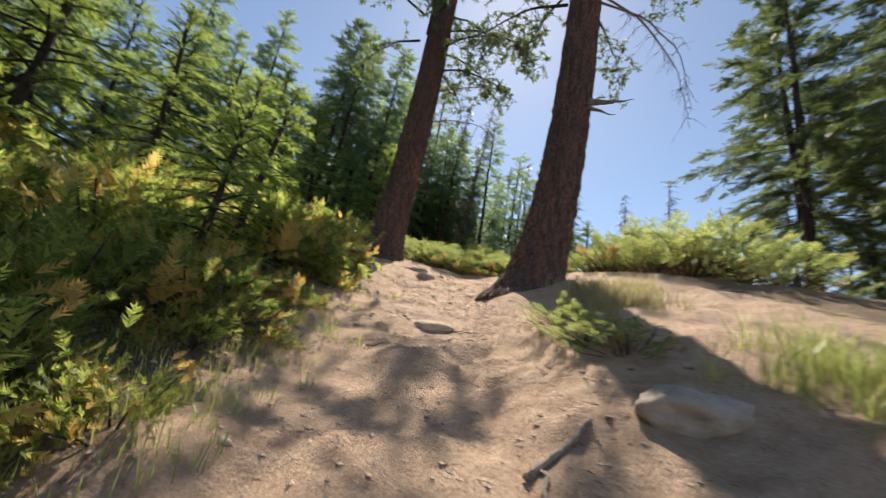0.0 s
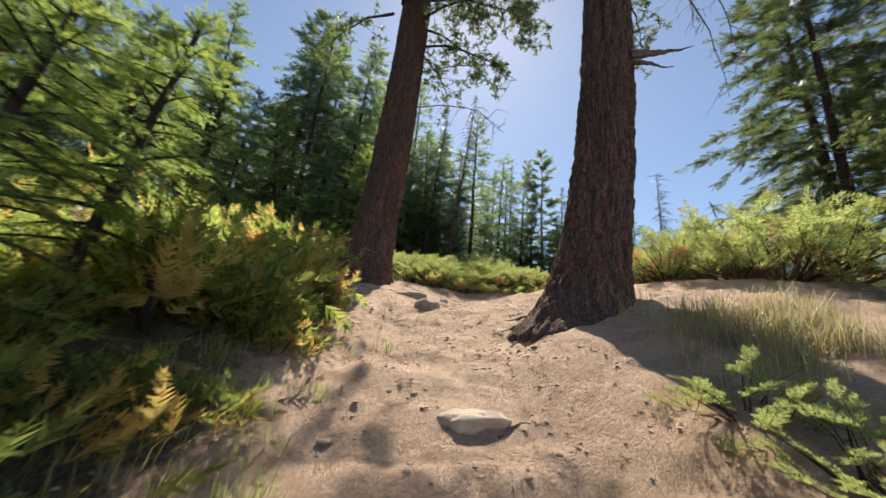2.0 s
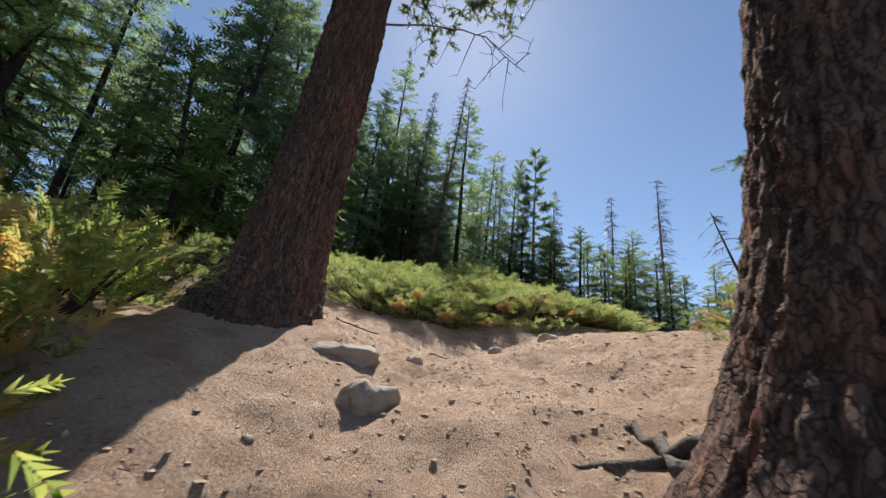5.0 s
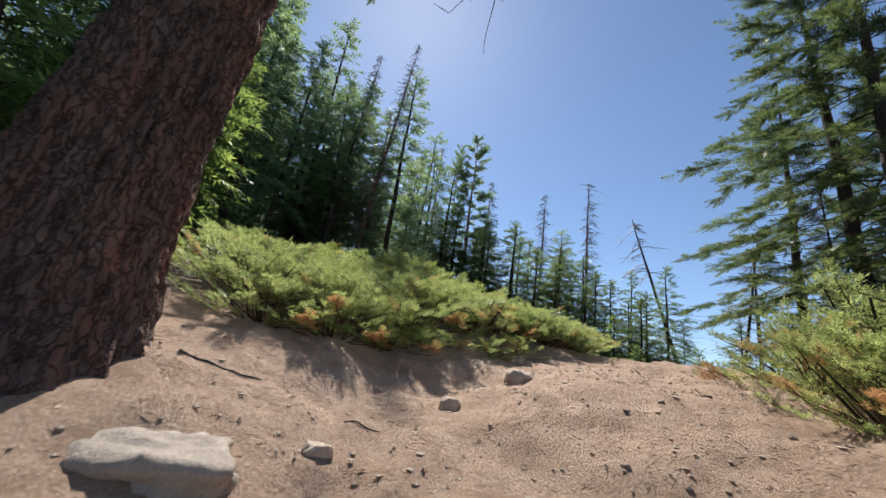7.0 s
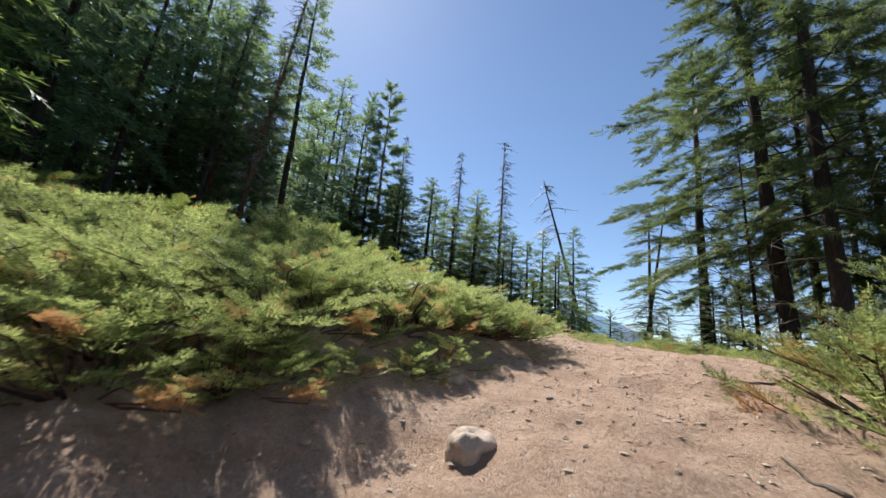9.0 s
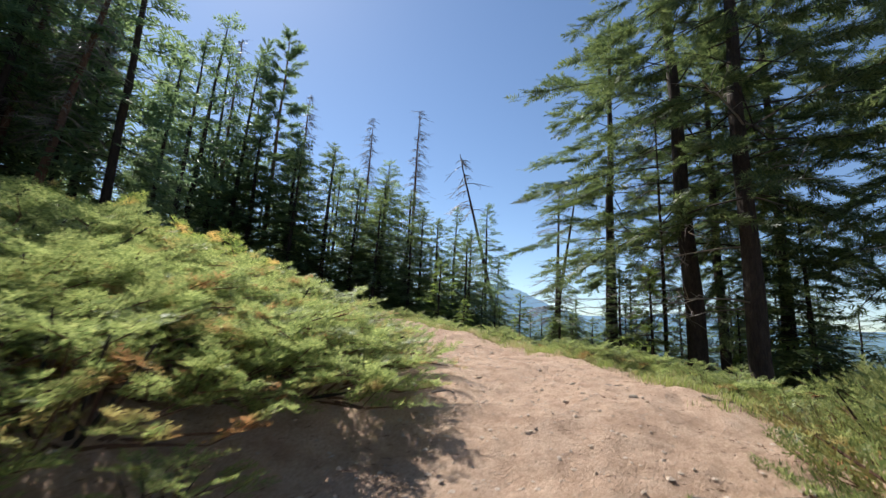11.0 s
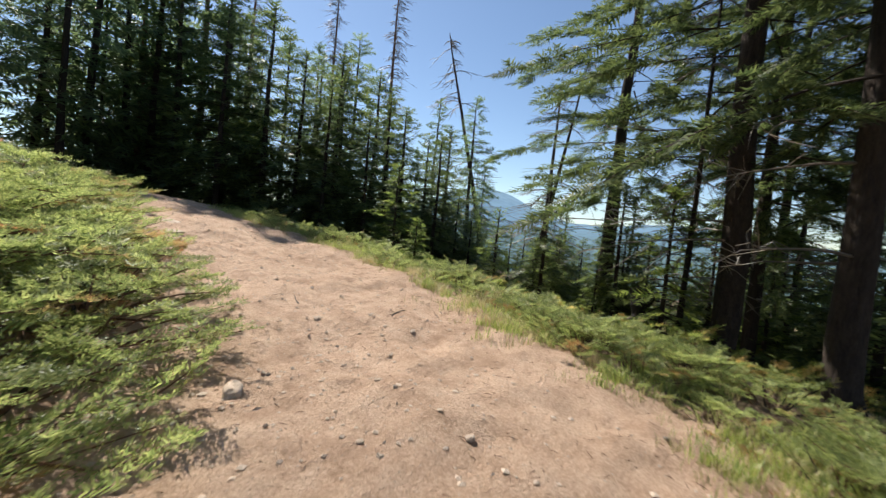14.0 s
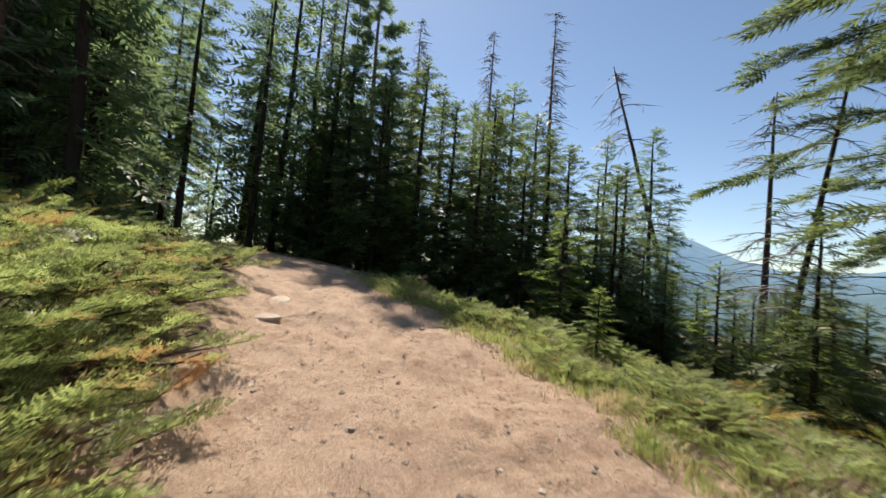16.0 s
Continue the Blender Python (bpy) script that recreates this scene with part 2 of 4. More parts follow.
def plume(seed, twigs=8):
    """A feathery spray: short side twigs, each a small frond, along a bent axis of length 1."""
    r = np.random.default_rng(seed)
    sub = frond(3, 0.6, seed + 1, 0.06)
    out = []
    for k in range(twigs):
        t = 0.12 + 0.8 * k / twigs
        side = 1 if k % 2 else -1
        a = radians(r.uniform(35, 65)) * side
        X = unit(np.array([math.cos(a), math.sin(a), r.uniform(0.0, 0.6)]))
        Y = unit(np.cross([0, 0, 1.0], X) + r.normal(0, 0.3, 3))
        Z = np.cross(X, Y)
        L = (0.46 - 0.2 * t) * r.uniform(0.8, 1.2)
        o = np.array([t, 0, -0.12 * t * t])
        out.append(o + L * (sub[:, 0:1] * X + sub[:, 1:2] * Y + sub[:, 2:3] * Z))
    tip = frond(4, 0.5, seed + 5, 0.07) * 0.35 + np.array([0.72, 0, -0.08])
    return np.concatenate(out + [tip])


PLUMES = [plume(3), plume(8, 7), plume(13, 9)]


def sprays(bag, pos, way, up, size, tmpl, mi=0):
    X = unit(way)
    Z = unit(up - (up * X).sum(-1, keepdims=True) * X)
    Y = np.cross(Z, X)
    L = np.asarray(size, float).reshape(-1, 1, 1)
    v = pos[:, None, :] + L * (tmpl[None, :, 0:1] * X[:, None] + tmpl[None, :, 1:2] * Y[:, None] + tmpl[None, :, 2:3] * Z[:, None])
    v = v.reshape(-1, 3)
    bag.add(v, np.arange(len(v)).reshape(-1, 3), mi)


def tube(bag, pts, radii, sides=6, mi=0, rough=0.0, seed=0):
    pts, radii = np.asarray(pts, float), np.asarray(radii, float)
    tan = unit(np.gradient(pts, axis=0))
    ref = np.where(np.abs(tan[:, 2:3]) > 0.9, [[1.0, 0, 0]], [[0, 0, 1.0]])
    X = unit(np.cross(ref, tan))
    Y = np.cross(tan, X)
    a = np.linspace(0, 2 * np.pi, sides, endpoint=False)
    r = radii[:, None] * np.ones(sides)
    if rough:
        g = np.random.default_rng(seed)
        r = r * (1 + rough * g.uniform(-1, 1, r.shape))
    v = pts[:, None] + r[..., None] * (np.cos(a)[None, :, None] * X[:, None] + np.sin(a)[None, :, None] * Y[:, None])
    n, k = len(pts), sides
    i, j = np.meshgrid(np.arange(n - 1), np.arange(k), indexing="ij")
    q = i * k + j
    q2 = i * k + (j + 1) % k
    t = np.concatenate([np.stack([q, q2, q2 + k], -1).reshape(-1, 3), np.stack([q, q2 + k, q + k], -1).reshape(-1, 3)])
    cap = [[0, b + 1, b] for b in range(1, k - 1)] + [[(n - 1) * k, (n - 1) * k + b, (n - 1) * k + b + 1] for b in range(1, k - 1)]
    bag.add(v.reshape(-1, 3), np.concatenate([t, np.array(cap)]), mi)


def hash2(ix, iy, s):
    h = (ix * 374761393 + iy * 668265263 + s * 974711) & 0xFFFFFFFF
    h = ((h ^ (h >> 13)) * 1274126177) & 0xFFFFFFFF
    return ((h ^ (h >> 16)) & 0xFFFF) / 65535.0


def vnoise(x, y, s=0):
    ix, iy = np.floor(x).astype(np.int64), np.floor(y).astype(np.int64)
    fx, fy = x - ix, y - iy
    fx, fy = fx * fx * (3 - 2 * fx), fy * fy * (3 - 2 * fy)
    a, b, c, d = hash2(ix, iy, s), hash2(ix + 1, iy, s), hash2(ix, iy + 1, s), hash2(ix + 1, iy + 1, s)
    return (a * (1 - fx) + b * fx) * (1 - fy) + (c * (1 - fx) + d * fx) * fy - 0.5


# ---- terrain: a trail bench along a spine on a hillside ----
# x, y, z, half width left, half width right, bank rise left, bank rise right (per metre)
SPINE = np.array([
    (0.2, -9.0, -3.2, 1.3, 0.9, 0.10, 0.30),
    (0.0, 0.0, -0.10, 1.2, 0.8, 0.10, 0.40),
    (-0.2, 4.0, 1.20, 1.0, 0.8, 0.18, 0.60),
    (-0.3, 7.3, 2.45, 1.1, 0.9, 0.22, 0.55),
    (0.0, 10.3, 3.55, 0.5, 1.2, 0.56, 0.30),
    (1.1, 12.4, 4.30, 0.8, 1.8, 0.43, 0.15),
    (3.4, 13.7, 4.98, 1.3, 2.3, 0.37, -0.05),
    (5.8, 15.2, 5.40, 1.5, 2.6, 0.30, -0.10),
    (7.7, 18.0, 5.62, 1.6, 2.35, 0.32, -0.12),
    (8.5, 21.0, 5.85, 1.5, 2.05, 0.34, -0.13),
    (8.7, 24.5, 6.25, 1.3, 1.7, 0.30, -0.13),
    (8.0, 29.0, 6.95, 1.0, 1.2, 0.22, -0.10),
    (6.0, 34.0, 7.40, 1.0, 1.2, 0.15, -0.06),
    (2.0, 42.0, 7.90, 1.0, 1.2, 0.10, -0.05),
])


BARE_Y, BARE_L = (-9.0, 4.0, 8.0, 11.0, 13.0, 16.0, 20.0, 30.0), (1.1, 1.0, 1.1, 2.6, 3.2, 2.2, 1.6, 1.0)   # bare earth left of the spine
BARE_R = (4.0, 4.0, 4.0, 2.5, 0.8, 0.3, 0.3, 0.2)   # and beyond its right half width


def dense_spine():
    out = []
    for a, b in zip(SPINE[:-1], SPINE[1:]):
        n = max(2, int(np.hypot(*(b - a)[:2]) / 0.7))
        for k in range(n):
            out.append(a + (b - a) * k / n)
    return np.array(out)


DSP = dense_spine()
_tan = unit(np.gradient(DSP[:, :2], axis=0))
DN = np.stack([-_tan[:, 1], _tan[:, 0]], -1)


def terrain(x, y, fine=True):
    """Ground height and how far off the bare trail (0 on it, 1 in the litter)."""
    x, y = np.asarray(x, float), np.asarray(y, float)
    num, den, off = np.zeros_like(x), np.zeros_like(x), np.full_like(x, 1e9)
    for (cx, cy, cz, wl, wr, gl, gr), (nx, ny) in zip(DSP, DN):
        dx, dy = x - cx, y - cy
        d2 = dx * dx + dy * dy
        d = dx * nx + dy * ny
        left, right = np.maximum(d - wl, 0), np.maximum(-d - wr, 0)
        rr = 3.0 if gr > 0 else 40.0
        z = cz + gl * 9 * (1 - np.exp(-left / 9)) + gr * rr * (1 - np.exp(-right / rr))
        z = z + 2.2 * min(gr, 0) * 14 * (1 - np.exp(-np.maximum(right - 2.3, 0) / 14))
        w = 1 / (d2 + 0.35) ** 2
        num += w * z
        den += w
        e = np.maximum(np.sqrt(d2) - np.where(d > 0, np.interp(cy, BARE_Y, BARE_L), wr + np.interp(cy, BARE_Y, BARE_R)), 0)
        off = np.minimum(off, e)
    z = num / den
    far = np.maximum(x - 34 - 0.15 * np.maximum(y, 0), 0)
    z = z - 170 * (1 - np.exp(-far * 0.36 / 170))
    if fine:
        near = np.exp(-np.maximum(np.hypot(x - 3, y - 11) - 18, 0) / 10)
        z = z + near * (0.16 * vnoise(x * 0.8, y * 0.8, 1) + 0.09 * vnoise(x * 2.1, y * 2.1, 2) + 0.055 * vnoise(x * 4.3 + 0.4 * y, y * 5, 3) - 0.05 * np.maximum(np.abs(vnoise(x * 3.1, y * 3.7, 8)) - 0.12, 0) + 0.042 * vnoise(x * 11, y * 11, 4))
        z = z + (1 - near) * 1.5 * vnoise(x * 0.06, y * 0.06, 5)
    return z, np.clip(off / 1.2, 0, 1)


def gz(x, y):
    return float(terrain(np.array([x]), np.array([y]))[0][0])


def stretched(lo, hi, step, reach):
    mid = list(np.arange(lo, hi, step))
    up, s = [], step
    v = mid[-1]
    while v < reach:
        s *= 1.13
        v += s
        up.append(v)
    dn, s, v = [], step, lo
    while v > -reach:
        s *= 1.13
        v -= s
        dn.append(v)
    return np.array(dn[::-1] + mid + up)


def build_ground():
    xs, ys = stretched(-2.5, 11.0, 0.08, 3500), stretched(1.5, 25.0, 0.08, 3500)
    X, Y = np.meshgrid(xs, ys, indexing="ij")
    Z, lit = terrain(X.ravel(), Y.ravel())
    v = np.stack([X.ravel(), Y.ravel(), Z], -1)
    n, k = len(xs), len(ys)
    i, j = np.meshgrid(np.arange(n - 1), np.arange(k - 1), indexing="ij")
    q = (i * k + j).ravel()
    t = np.concatenate([np.stack([q, q + k, q + k + 1], -1), np.stack([q, q + k + 1, q + 1], -1)])
    me = tri_mesh("ground", v, t, [M_DIRT], smooth=True)
    at = me.attributes.new("litter", "FLOAT", "POINT")
    at.data.foreach_set("value", lit.astype(np.float32))
    return tagged(new("ground", me), "bare tan dirt trail on a forested hillside", "ground", kind="structure")


ground = build_ground()


# ---- distant ridge ----
def ridge():
    m, n, l, p = mat("far_forest_painted_haze", 1.0)
    p.inputs["Base Color"].default_value = (0.04, 0.06, 0.06, 1)
    co = n.new("ShaderNodeTexCoord").outputs["Object"]
    sep = n.new("ShaderNodeSeparateXYZ")
    l.new(co, sep.inputs[0])
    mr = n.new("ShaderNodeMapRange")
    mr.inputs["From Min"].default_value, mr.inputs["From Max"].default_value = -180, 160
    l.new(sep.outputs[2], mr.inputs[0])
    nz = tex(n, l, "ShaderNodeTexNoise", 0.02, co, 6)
    # forest green below, distance haze painted in as blue towards the top
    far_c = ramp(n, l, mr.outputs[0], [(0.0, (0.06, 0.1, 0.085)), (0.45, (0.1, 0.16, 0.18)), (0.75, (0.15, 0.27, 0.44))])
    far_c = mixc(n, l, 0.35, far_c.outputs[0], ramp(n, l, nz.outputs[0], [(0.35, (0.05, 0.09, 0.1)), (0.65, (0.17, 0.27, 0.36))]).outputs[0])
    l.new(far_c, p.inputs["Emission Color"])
    # the ridge's glow stands in for daylight scattered by the air
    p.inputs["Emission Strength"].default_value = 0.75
    az = np.radians(np.linspace(20, 150, 131))
    el = 1.0 + 5.0 * np.exp(-((np.degrees(az) - 47) / 9) ** 2) + 2.0 * np.exp(-((np.degrees(az) - 72) / 10) ** 2) + 1.5 * np.exp(-((np.degrees(az) - 105) / 14) ** 2)
    el = el + 0.25 * vnoise(az * 40, az * 0, 3) + 0.12 * vnoise(az * 160, az * 0, 4)
    bag = Bag()
    cols = []
    for k, (f, dist) in enumerate([(-0.9, 1500), (0.35, 1900), (0.8, 2200), (1.0, 2400), (0.3, 2900)]):
        zz = 6 + dist * np.tan(np.radians(np.where(f < 0, -8.0, el * f)))
        cols.append(np.stack([dist * np.sin(az), dist * np.cos(az), zz], -1))
    v = np.stack(cols, 1)
    n0, k0 = v.shape[:2]
    i, j = np.meshgrid(np.arange(n0 - 1), np.arange(k0 - 1), indexing="ij")
    q = (i * k0 + j).ravel()
    t = np.concatenate([np.stack([q, q + k0, q + k0 + 1], -1), np.stack([q, q + k0 + 1, q + 1], -1)])
    bag.add(v.reshape(-1, 3), t)
    return tagged(new("backdrop", bag.mesh("backdrop", [m], True)), "forested mountain ridge across the valley, painted in blue haze", "mountain", kind="structure")


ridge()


# ---- conifers ----
def conifer_crown(h, base, rad, nb, ns, seed, tmpl, droop=0.25, size=0.3, bare=0.0, shape=0.75, wood=0.02, rag=0.0):
    r = np.random.default_rng(seed)
    bag = Bag()
    for k in range(nb):
        u = (k + r.uniform(0, 1)) / nb
        z = base + (h - base) * u ** 1.05
        ln = rad * ((1 - u) ** shape * r.uniform(0.55, 1.1) + 0.05)
        ln *= 1 - rag * r.uniform(0, 1)
        if u < 0.12:
            ln *= r.uniform(0.5, 1.0)
        a = k * 2.39996 + r.uniform(-0.5, 0.5)
        el = radians(-8 + 45 * u * u + r.uniform(-10, 10) * (1 + rag))
        d = np.array([math.cos(a) * math.cos(el), math.sin(a) * math.cos(el), math.sin(el)])
        s = np.linspace(0, 1, 5)
        line = np.array([0, 0, z]) + s[:, None] * d * ln + np.array([0, 0, -1]) * (droop * ln * s ** 2 * (1 - 0.6 * u))[:, None]
        tube(bag, line, np.linspace(wood * (0.4 + ln / rad), 0.004, 5), 3, 1)
        n = max(3, int(ns * (0.35 + ln / rad)))
        t = np.sort(r.uniform(0.16 + bare, 1, n))
        t[-1] = 1
        p = np.stack([np.interp(t, s, line[:, c]) for c in range(3)], -1)
        side = np.cross(d, [0, 0, 1.0])
        sg = np.where(np.arange(n) % 2 == 0, 1.0, -1.0) * r.uniform(0.25, 1.15, n)
        sg[-1] = 0
        way = d + sg[:, None] * side + np.array([0, 0, 1]) * (r.uniform(-0.55, 0.25, n) - droop * t)[:, None]
        up = np.array([0, 0, 1.0]) + r.normal(0, 0.35 + rag, (n, 3))
        sprays(bag, p + r.normal(0, 0.12 * rag, (n, 3)), way, up, size * r.uniform(0.65, 1.3, n) * (0.55 + 0.6 * min(1, ln / 1.5)), tmpl)
    top = np.array([[0, 0, h - 0.5 * size], [0, 0, h - size], [0, 0, h - 1.4 * size]])
    sprays(bag, top, np.array([[0, 0, 1.0], [0.3, 0, 1], [-0.2, 0.3, 1]]), np.array([[1.0, 0, 0]] * 3), np.full(3, size), tmpl)
    return bag


def stem_mesh(name, h, r0, m, lean=0.0, sides=9, seed=0, tip=0.02):
    r = np.random.default_rng(seed)
    z = np.concatenate([[-0.5, 0.0, 0.15, 0.4], np.linspace(1.0, h, 12)])
    rad = r0 * np.maximum(1 - z / h, 0) ** 0.8 + tip
    rad[:3] *= [1.45, 1.35, 1.18]
    wob = np.cumsum(r.normal(0, r0 * 0.15, (len(z), 2)), axis=0)
    pts = np.stack([lean * np.maximum(z, 0) + wob[:, 0], wob[:, 1], z], -1)
    bag = Bag()
    tube(bag, pts, rad, sides, 0, 0.06, seed)
    return bag.mesh(name, [m], True)


def make_conifer(name, h, base, rad, nb, ns, seed, tmpl, leaf, bark, r0, label, droop=0.25, size=0.3, bare=0.0, shape=0.75, rag=0.0):
    root = tagged(new(name), label, "tree")
    part("trunk", stem_mesh("trunk", h, r0, bark, seed=seed), root)
    part("crown", conifer_crown(h, base, rad, nb, ns, seed, tmpl, droop, size, bare, shape, rag=rag).mesh("crown", [leaf, bark]), root)
    return root


def make_dead(name, h, base, rad, nb, seed, r0, label, bark, lean=0.0):
    root = tagged(new(name), label, "dead tree")
    part("trunk", stem_mesh("trunk", h, r0, bark, lean, seed=seed), root)
    r = np.random.default_rng(seed)
    rest = Bag()
    for k in range(nb):
        single = k < 22
        bag = Bag() if single else rest
        u = r.uniform(0, 1)
        z = base + (h - base) * u
        ln = rad * (1 - 0.75 * u) * (r.uniform(0.8, 1.15) if single else r.uniform(0.35, 0.95))
        a = r.uniform(0, 2 * math.pi)
        d = np.array([math.cos(a), math.sin(a), r.uniform(-0.1, 0.35)])
        s = np.linspace(0, 1, 6)
        line = np.array([lean * z, 0, z]) + s[:, None] * d * ln - np.array([0, 0, 1]) * (0.45 * ln * s ** 2)[:, None] + r.normal(0, 0.02 * ln, (6, 3)) * s[:, None]
        tube(bag, line, np.linspace(0.028, 0.009, 6), 3, 0)
        for j in range(int(3 + 5 * ln)):
            t = r.uniform(0.2, 1)
            o = np.array([np.interp(t, s, line[:, c]) for c in range(3)])
            w = np.array([d[0] + r.normal(0, 0.6), d[1] + r.normal(0, 0.6), -r.uniform(0.2, 1.1)]) * r.uniform(0.12, 0.35) * (0.5 + ln)
            tube(bag, np.array([o, o + 0.55 * w + r.normal(0, 0.02, 3), o + w]), [0.012, 0.01, 0.005], 3, 0)
        if single:
            part("branch", bag.mesh("branch", [M_DEADNEEDLE]), root)
    tagged(part("twig_mass", rest.mesh("twig_mass", [M_DEADNEEDLE]), root, "bare drooping twigs"), kind="stuff")
    return root


def place(ob, x, y, s=1.0, rz=0.0, tilt=(0.0, 0.0), sink=0.08, first=False, sz=None):
    m = Matrix.Translation((x, y, gz(x, y) - sink)) @ Euler((radians(tilt[0]), radians(tilt[1]), radians(rz))).to_matrix().to_4x4() @ Matrix.Diagonal((s, s, sz or s, 1))
    if first:
        ob.matrix_world = m
        return ob
    return copy_thing(ob, m)


class Kind:
    """Places the first one itself, and copies for the rest."""
    def __init__(self, ob, h):
        self.ob, self.h, self.used = ob, h, False

    def put(self, x, y, h, rz=0.0, tilt=(0.0, 0.0), wide=1.0, label="", group=""):
        s = h / self.h
        if self.used:
            m = Matrix.Translation((x, y, gz(x, y) - 0.1)) @ Euler((radians(tilt[0]), radians(tilt[1]), radians(rz))).to_matrix().to_4x4() @ Matrix.Diagonal((s * wide, s * wide, s, 1))
            ob = self.ob.copy()
            scene.collection.objects.link(ob)
            for c in self.ob.children:
                q = c.copy()
                scene.collection.objects.link(q)
                q.parent = ob
            ob.matrix_world = m
        else:
            ob = self.ob
            ob.matrix_world = Matrix.Translation((x, y, gz(x, y) - 0.1)) @ Euler((radians(tilt[0]), radians(tilt[1]), radians(rz))).to_matrix().to_4x4() @ Matrix.Diagonal((s * wide, s * wide, s, 1))
            self.used = True
        return tagged(ob, label, group=group)


SPRUCES = [Kind(make_conifer("spruce_tree", 16, 1.2 + k, 2.4 + 0.25 * k, 105, 9, 20 + k, FROND_COARSE, M_SPRUCE, M_BARK_DARK, 0.17, "tall dark green spruce rising from the undergrowth", 0.35, 0.75), 16) for k in range(3)]
TALL = [Kind(make_conifer("forest_fir", 18, 5.0 + 1.5 * k, 2.2, 95, 10, 40 + k, FROND_COARSE, M_SPRUCE, M_BARK_DARK, 0.17, "tall forest fir with a bare dark lower trunk", 0.3, 0.7, shape=0.5), 18) for k in range(3)]
FARS = [Kind(make_conifer("spruce_tree", 16, 1.0, 2.4, 66, 5, 50 + k, FROND_COARSE, M_SPRUCE, M_BARK_DARK, 0.15, "slender spruce standing in the forest", 0.35, 1.1), 16) for k in range(3)]
FIRS = [Kind(make_conifer("douglas_fir", 16, 4.0, 4.1, 82, 50, 60 + k, FROND_FINE, M_PINE, M_BARK_DARK, 0.165, "green fir with long drooping boughs and a dark trunk", 0.3, 0.36, 0.12, 0.5, rag=0.35), 16) for k in range(3)]
YOUNG = [Kind(make_conifer("young_fir", 4.0, 1.0, 1.15, 64, 21, 80 + k, FROND_FINE, M_YOUNG, M_BARK_DARK, 0.045, "young bright green fir beside the trail", 0.2, 0.22, 0.0, 0.7), 4.0) for k in range(3)]
MID = [Kind(make_conifer("slope_spruce", 8.0, 0.6, 1.9, 75, 9, 87 + k, FROND_COARSE, M_PINE, M_BARK_DARK, 0.09, "green spruce on the slope below the trail", 0.3, 0.62), 8.0) for k in range(2)]
YOUNG_FAR = [Kind(make_conifer("young_fir", 4.0, 0.3, 1.15, 55, 9, 85 + k, FROND_COARSE, M_YOUNG, M_BARK_DARK, 0.045, "young green fir in the undergrowth", 0.2, 0.5, 0.0, 0.7), 4.0) for k in range(2)]
LODGE = Kind(make_conifer("lodgepole_pine", 22, 5.0, 1.9, 74, 20, 71, FROND_COARSE, M_SPRUCE, M_BARK_RED, 0.2, "tall pine with a reddish trunk and a clumped dark crown", -0.1, 0.7, 0.25, 0.28), 22)
DEAD = [Kind(make_dead("dead_spruce", 20, 5 - k, 1.8, 230, 90 + k, 0.17, "dead grey spruce with drooping bare twigs", M_BARK_RED), 20) for k in range(2)]
THIN = Kind(make_dead("dead_spruce", 12, 2.0, 2.2, 60, 97, 0.12, "thin bare dead tree with a few branches", M_BARK_DARK), 12)


def bare_limbs(tree, h0, h1, count, reach, seed):
    """Dead lower branches of a live tree, each a part of it."""
    r = np.random.default_rng(seed)
    for k in range(count):
        z, a, ln = r.uniform(h0, h1), r.uniform(0, 2 * math.pi), reach * r.uniform(0.4, 1.0)
        d = np.array([math.cos(a), math.sin(a), r.uniform(-0.15, 0.2)])
        sp = np.linspace(0, 1, 7)
        line = np.array([0, 0, z]) + sp[:, None] * d * ln + np.array([0, 0, -0.2]) * (ln * sp ** 2)[:, None] + r.normal(0, 0.03, (7, 3)) * sp[:, None]
        bag = Bag()
        tube(bag, line, np.linspace(0.022, 0.005, 7), 4)
        for j in range(9):
            t = r.uniform(0.25, 1)
            o = np.array([np.interp(t, sp, line[:, c]) for c in range(3)])
            w = (d + r.normal(0, 0.7, 3)) * r.uniform(0.15, 0.5)
            tube(bag, np.array([o, o + 0.5 * w + r.normal(0, 0.03, 3), o + w - [0, 0, 0.06]]), [0.008, 0.006, 0.003], 3)
        part("dead_branch", bag.mesh("dead_branch", [M_DEADNEEDLE]), tree)


for k, f in enumerate(FIRS):
    bare_limbs(f.ob, 1.8, 6.0, 9, 2.3, 300 + k)

# trees below the trail, beside the valley
FIRS[0].put(14.6, 15.35, 20, 20, wide=1.05, label="big fir with a stout dark trunk beside the trail")
FIRS[1].put(16.7, 17.4, 19, 120, (-2, 2), 1.35, label="fir with flared roots leaning by the verge")
FIRS[2].put(21.8, 22.4, 19, 250, wide=1.35)
FIRS[0].put(19.5, 17.4, 16, 70)
FIRS[1].put(20.3, 15.8, 18, 200)
FIRS[2].put(18.0, 12.3, 19, 10)
FIRS[0].put(22.0, 12.0, 18, 140)
FIRS[1].put(13.8, 9.5, 18, 300)
FIRS[2].put(25.0, 18.0, 17, 40)
THIN.put(16.9, 18.4, 9.5, 0, (2, -6), 0.7)
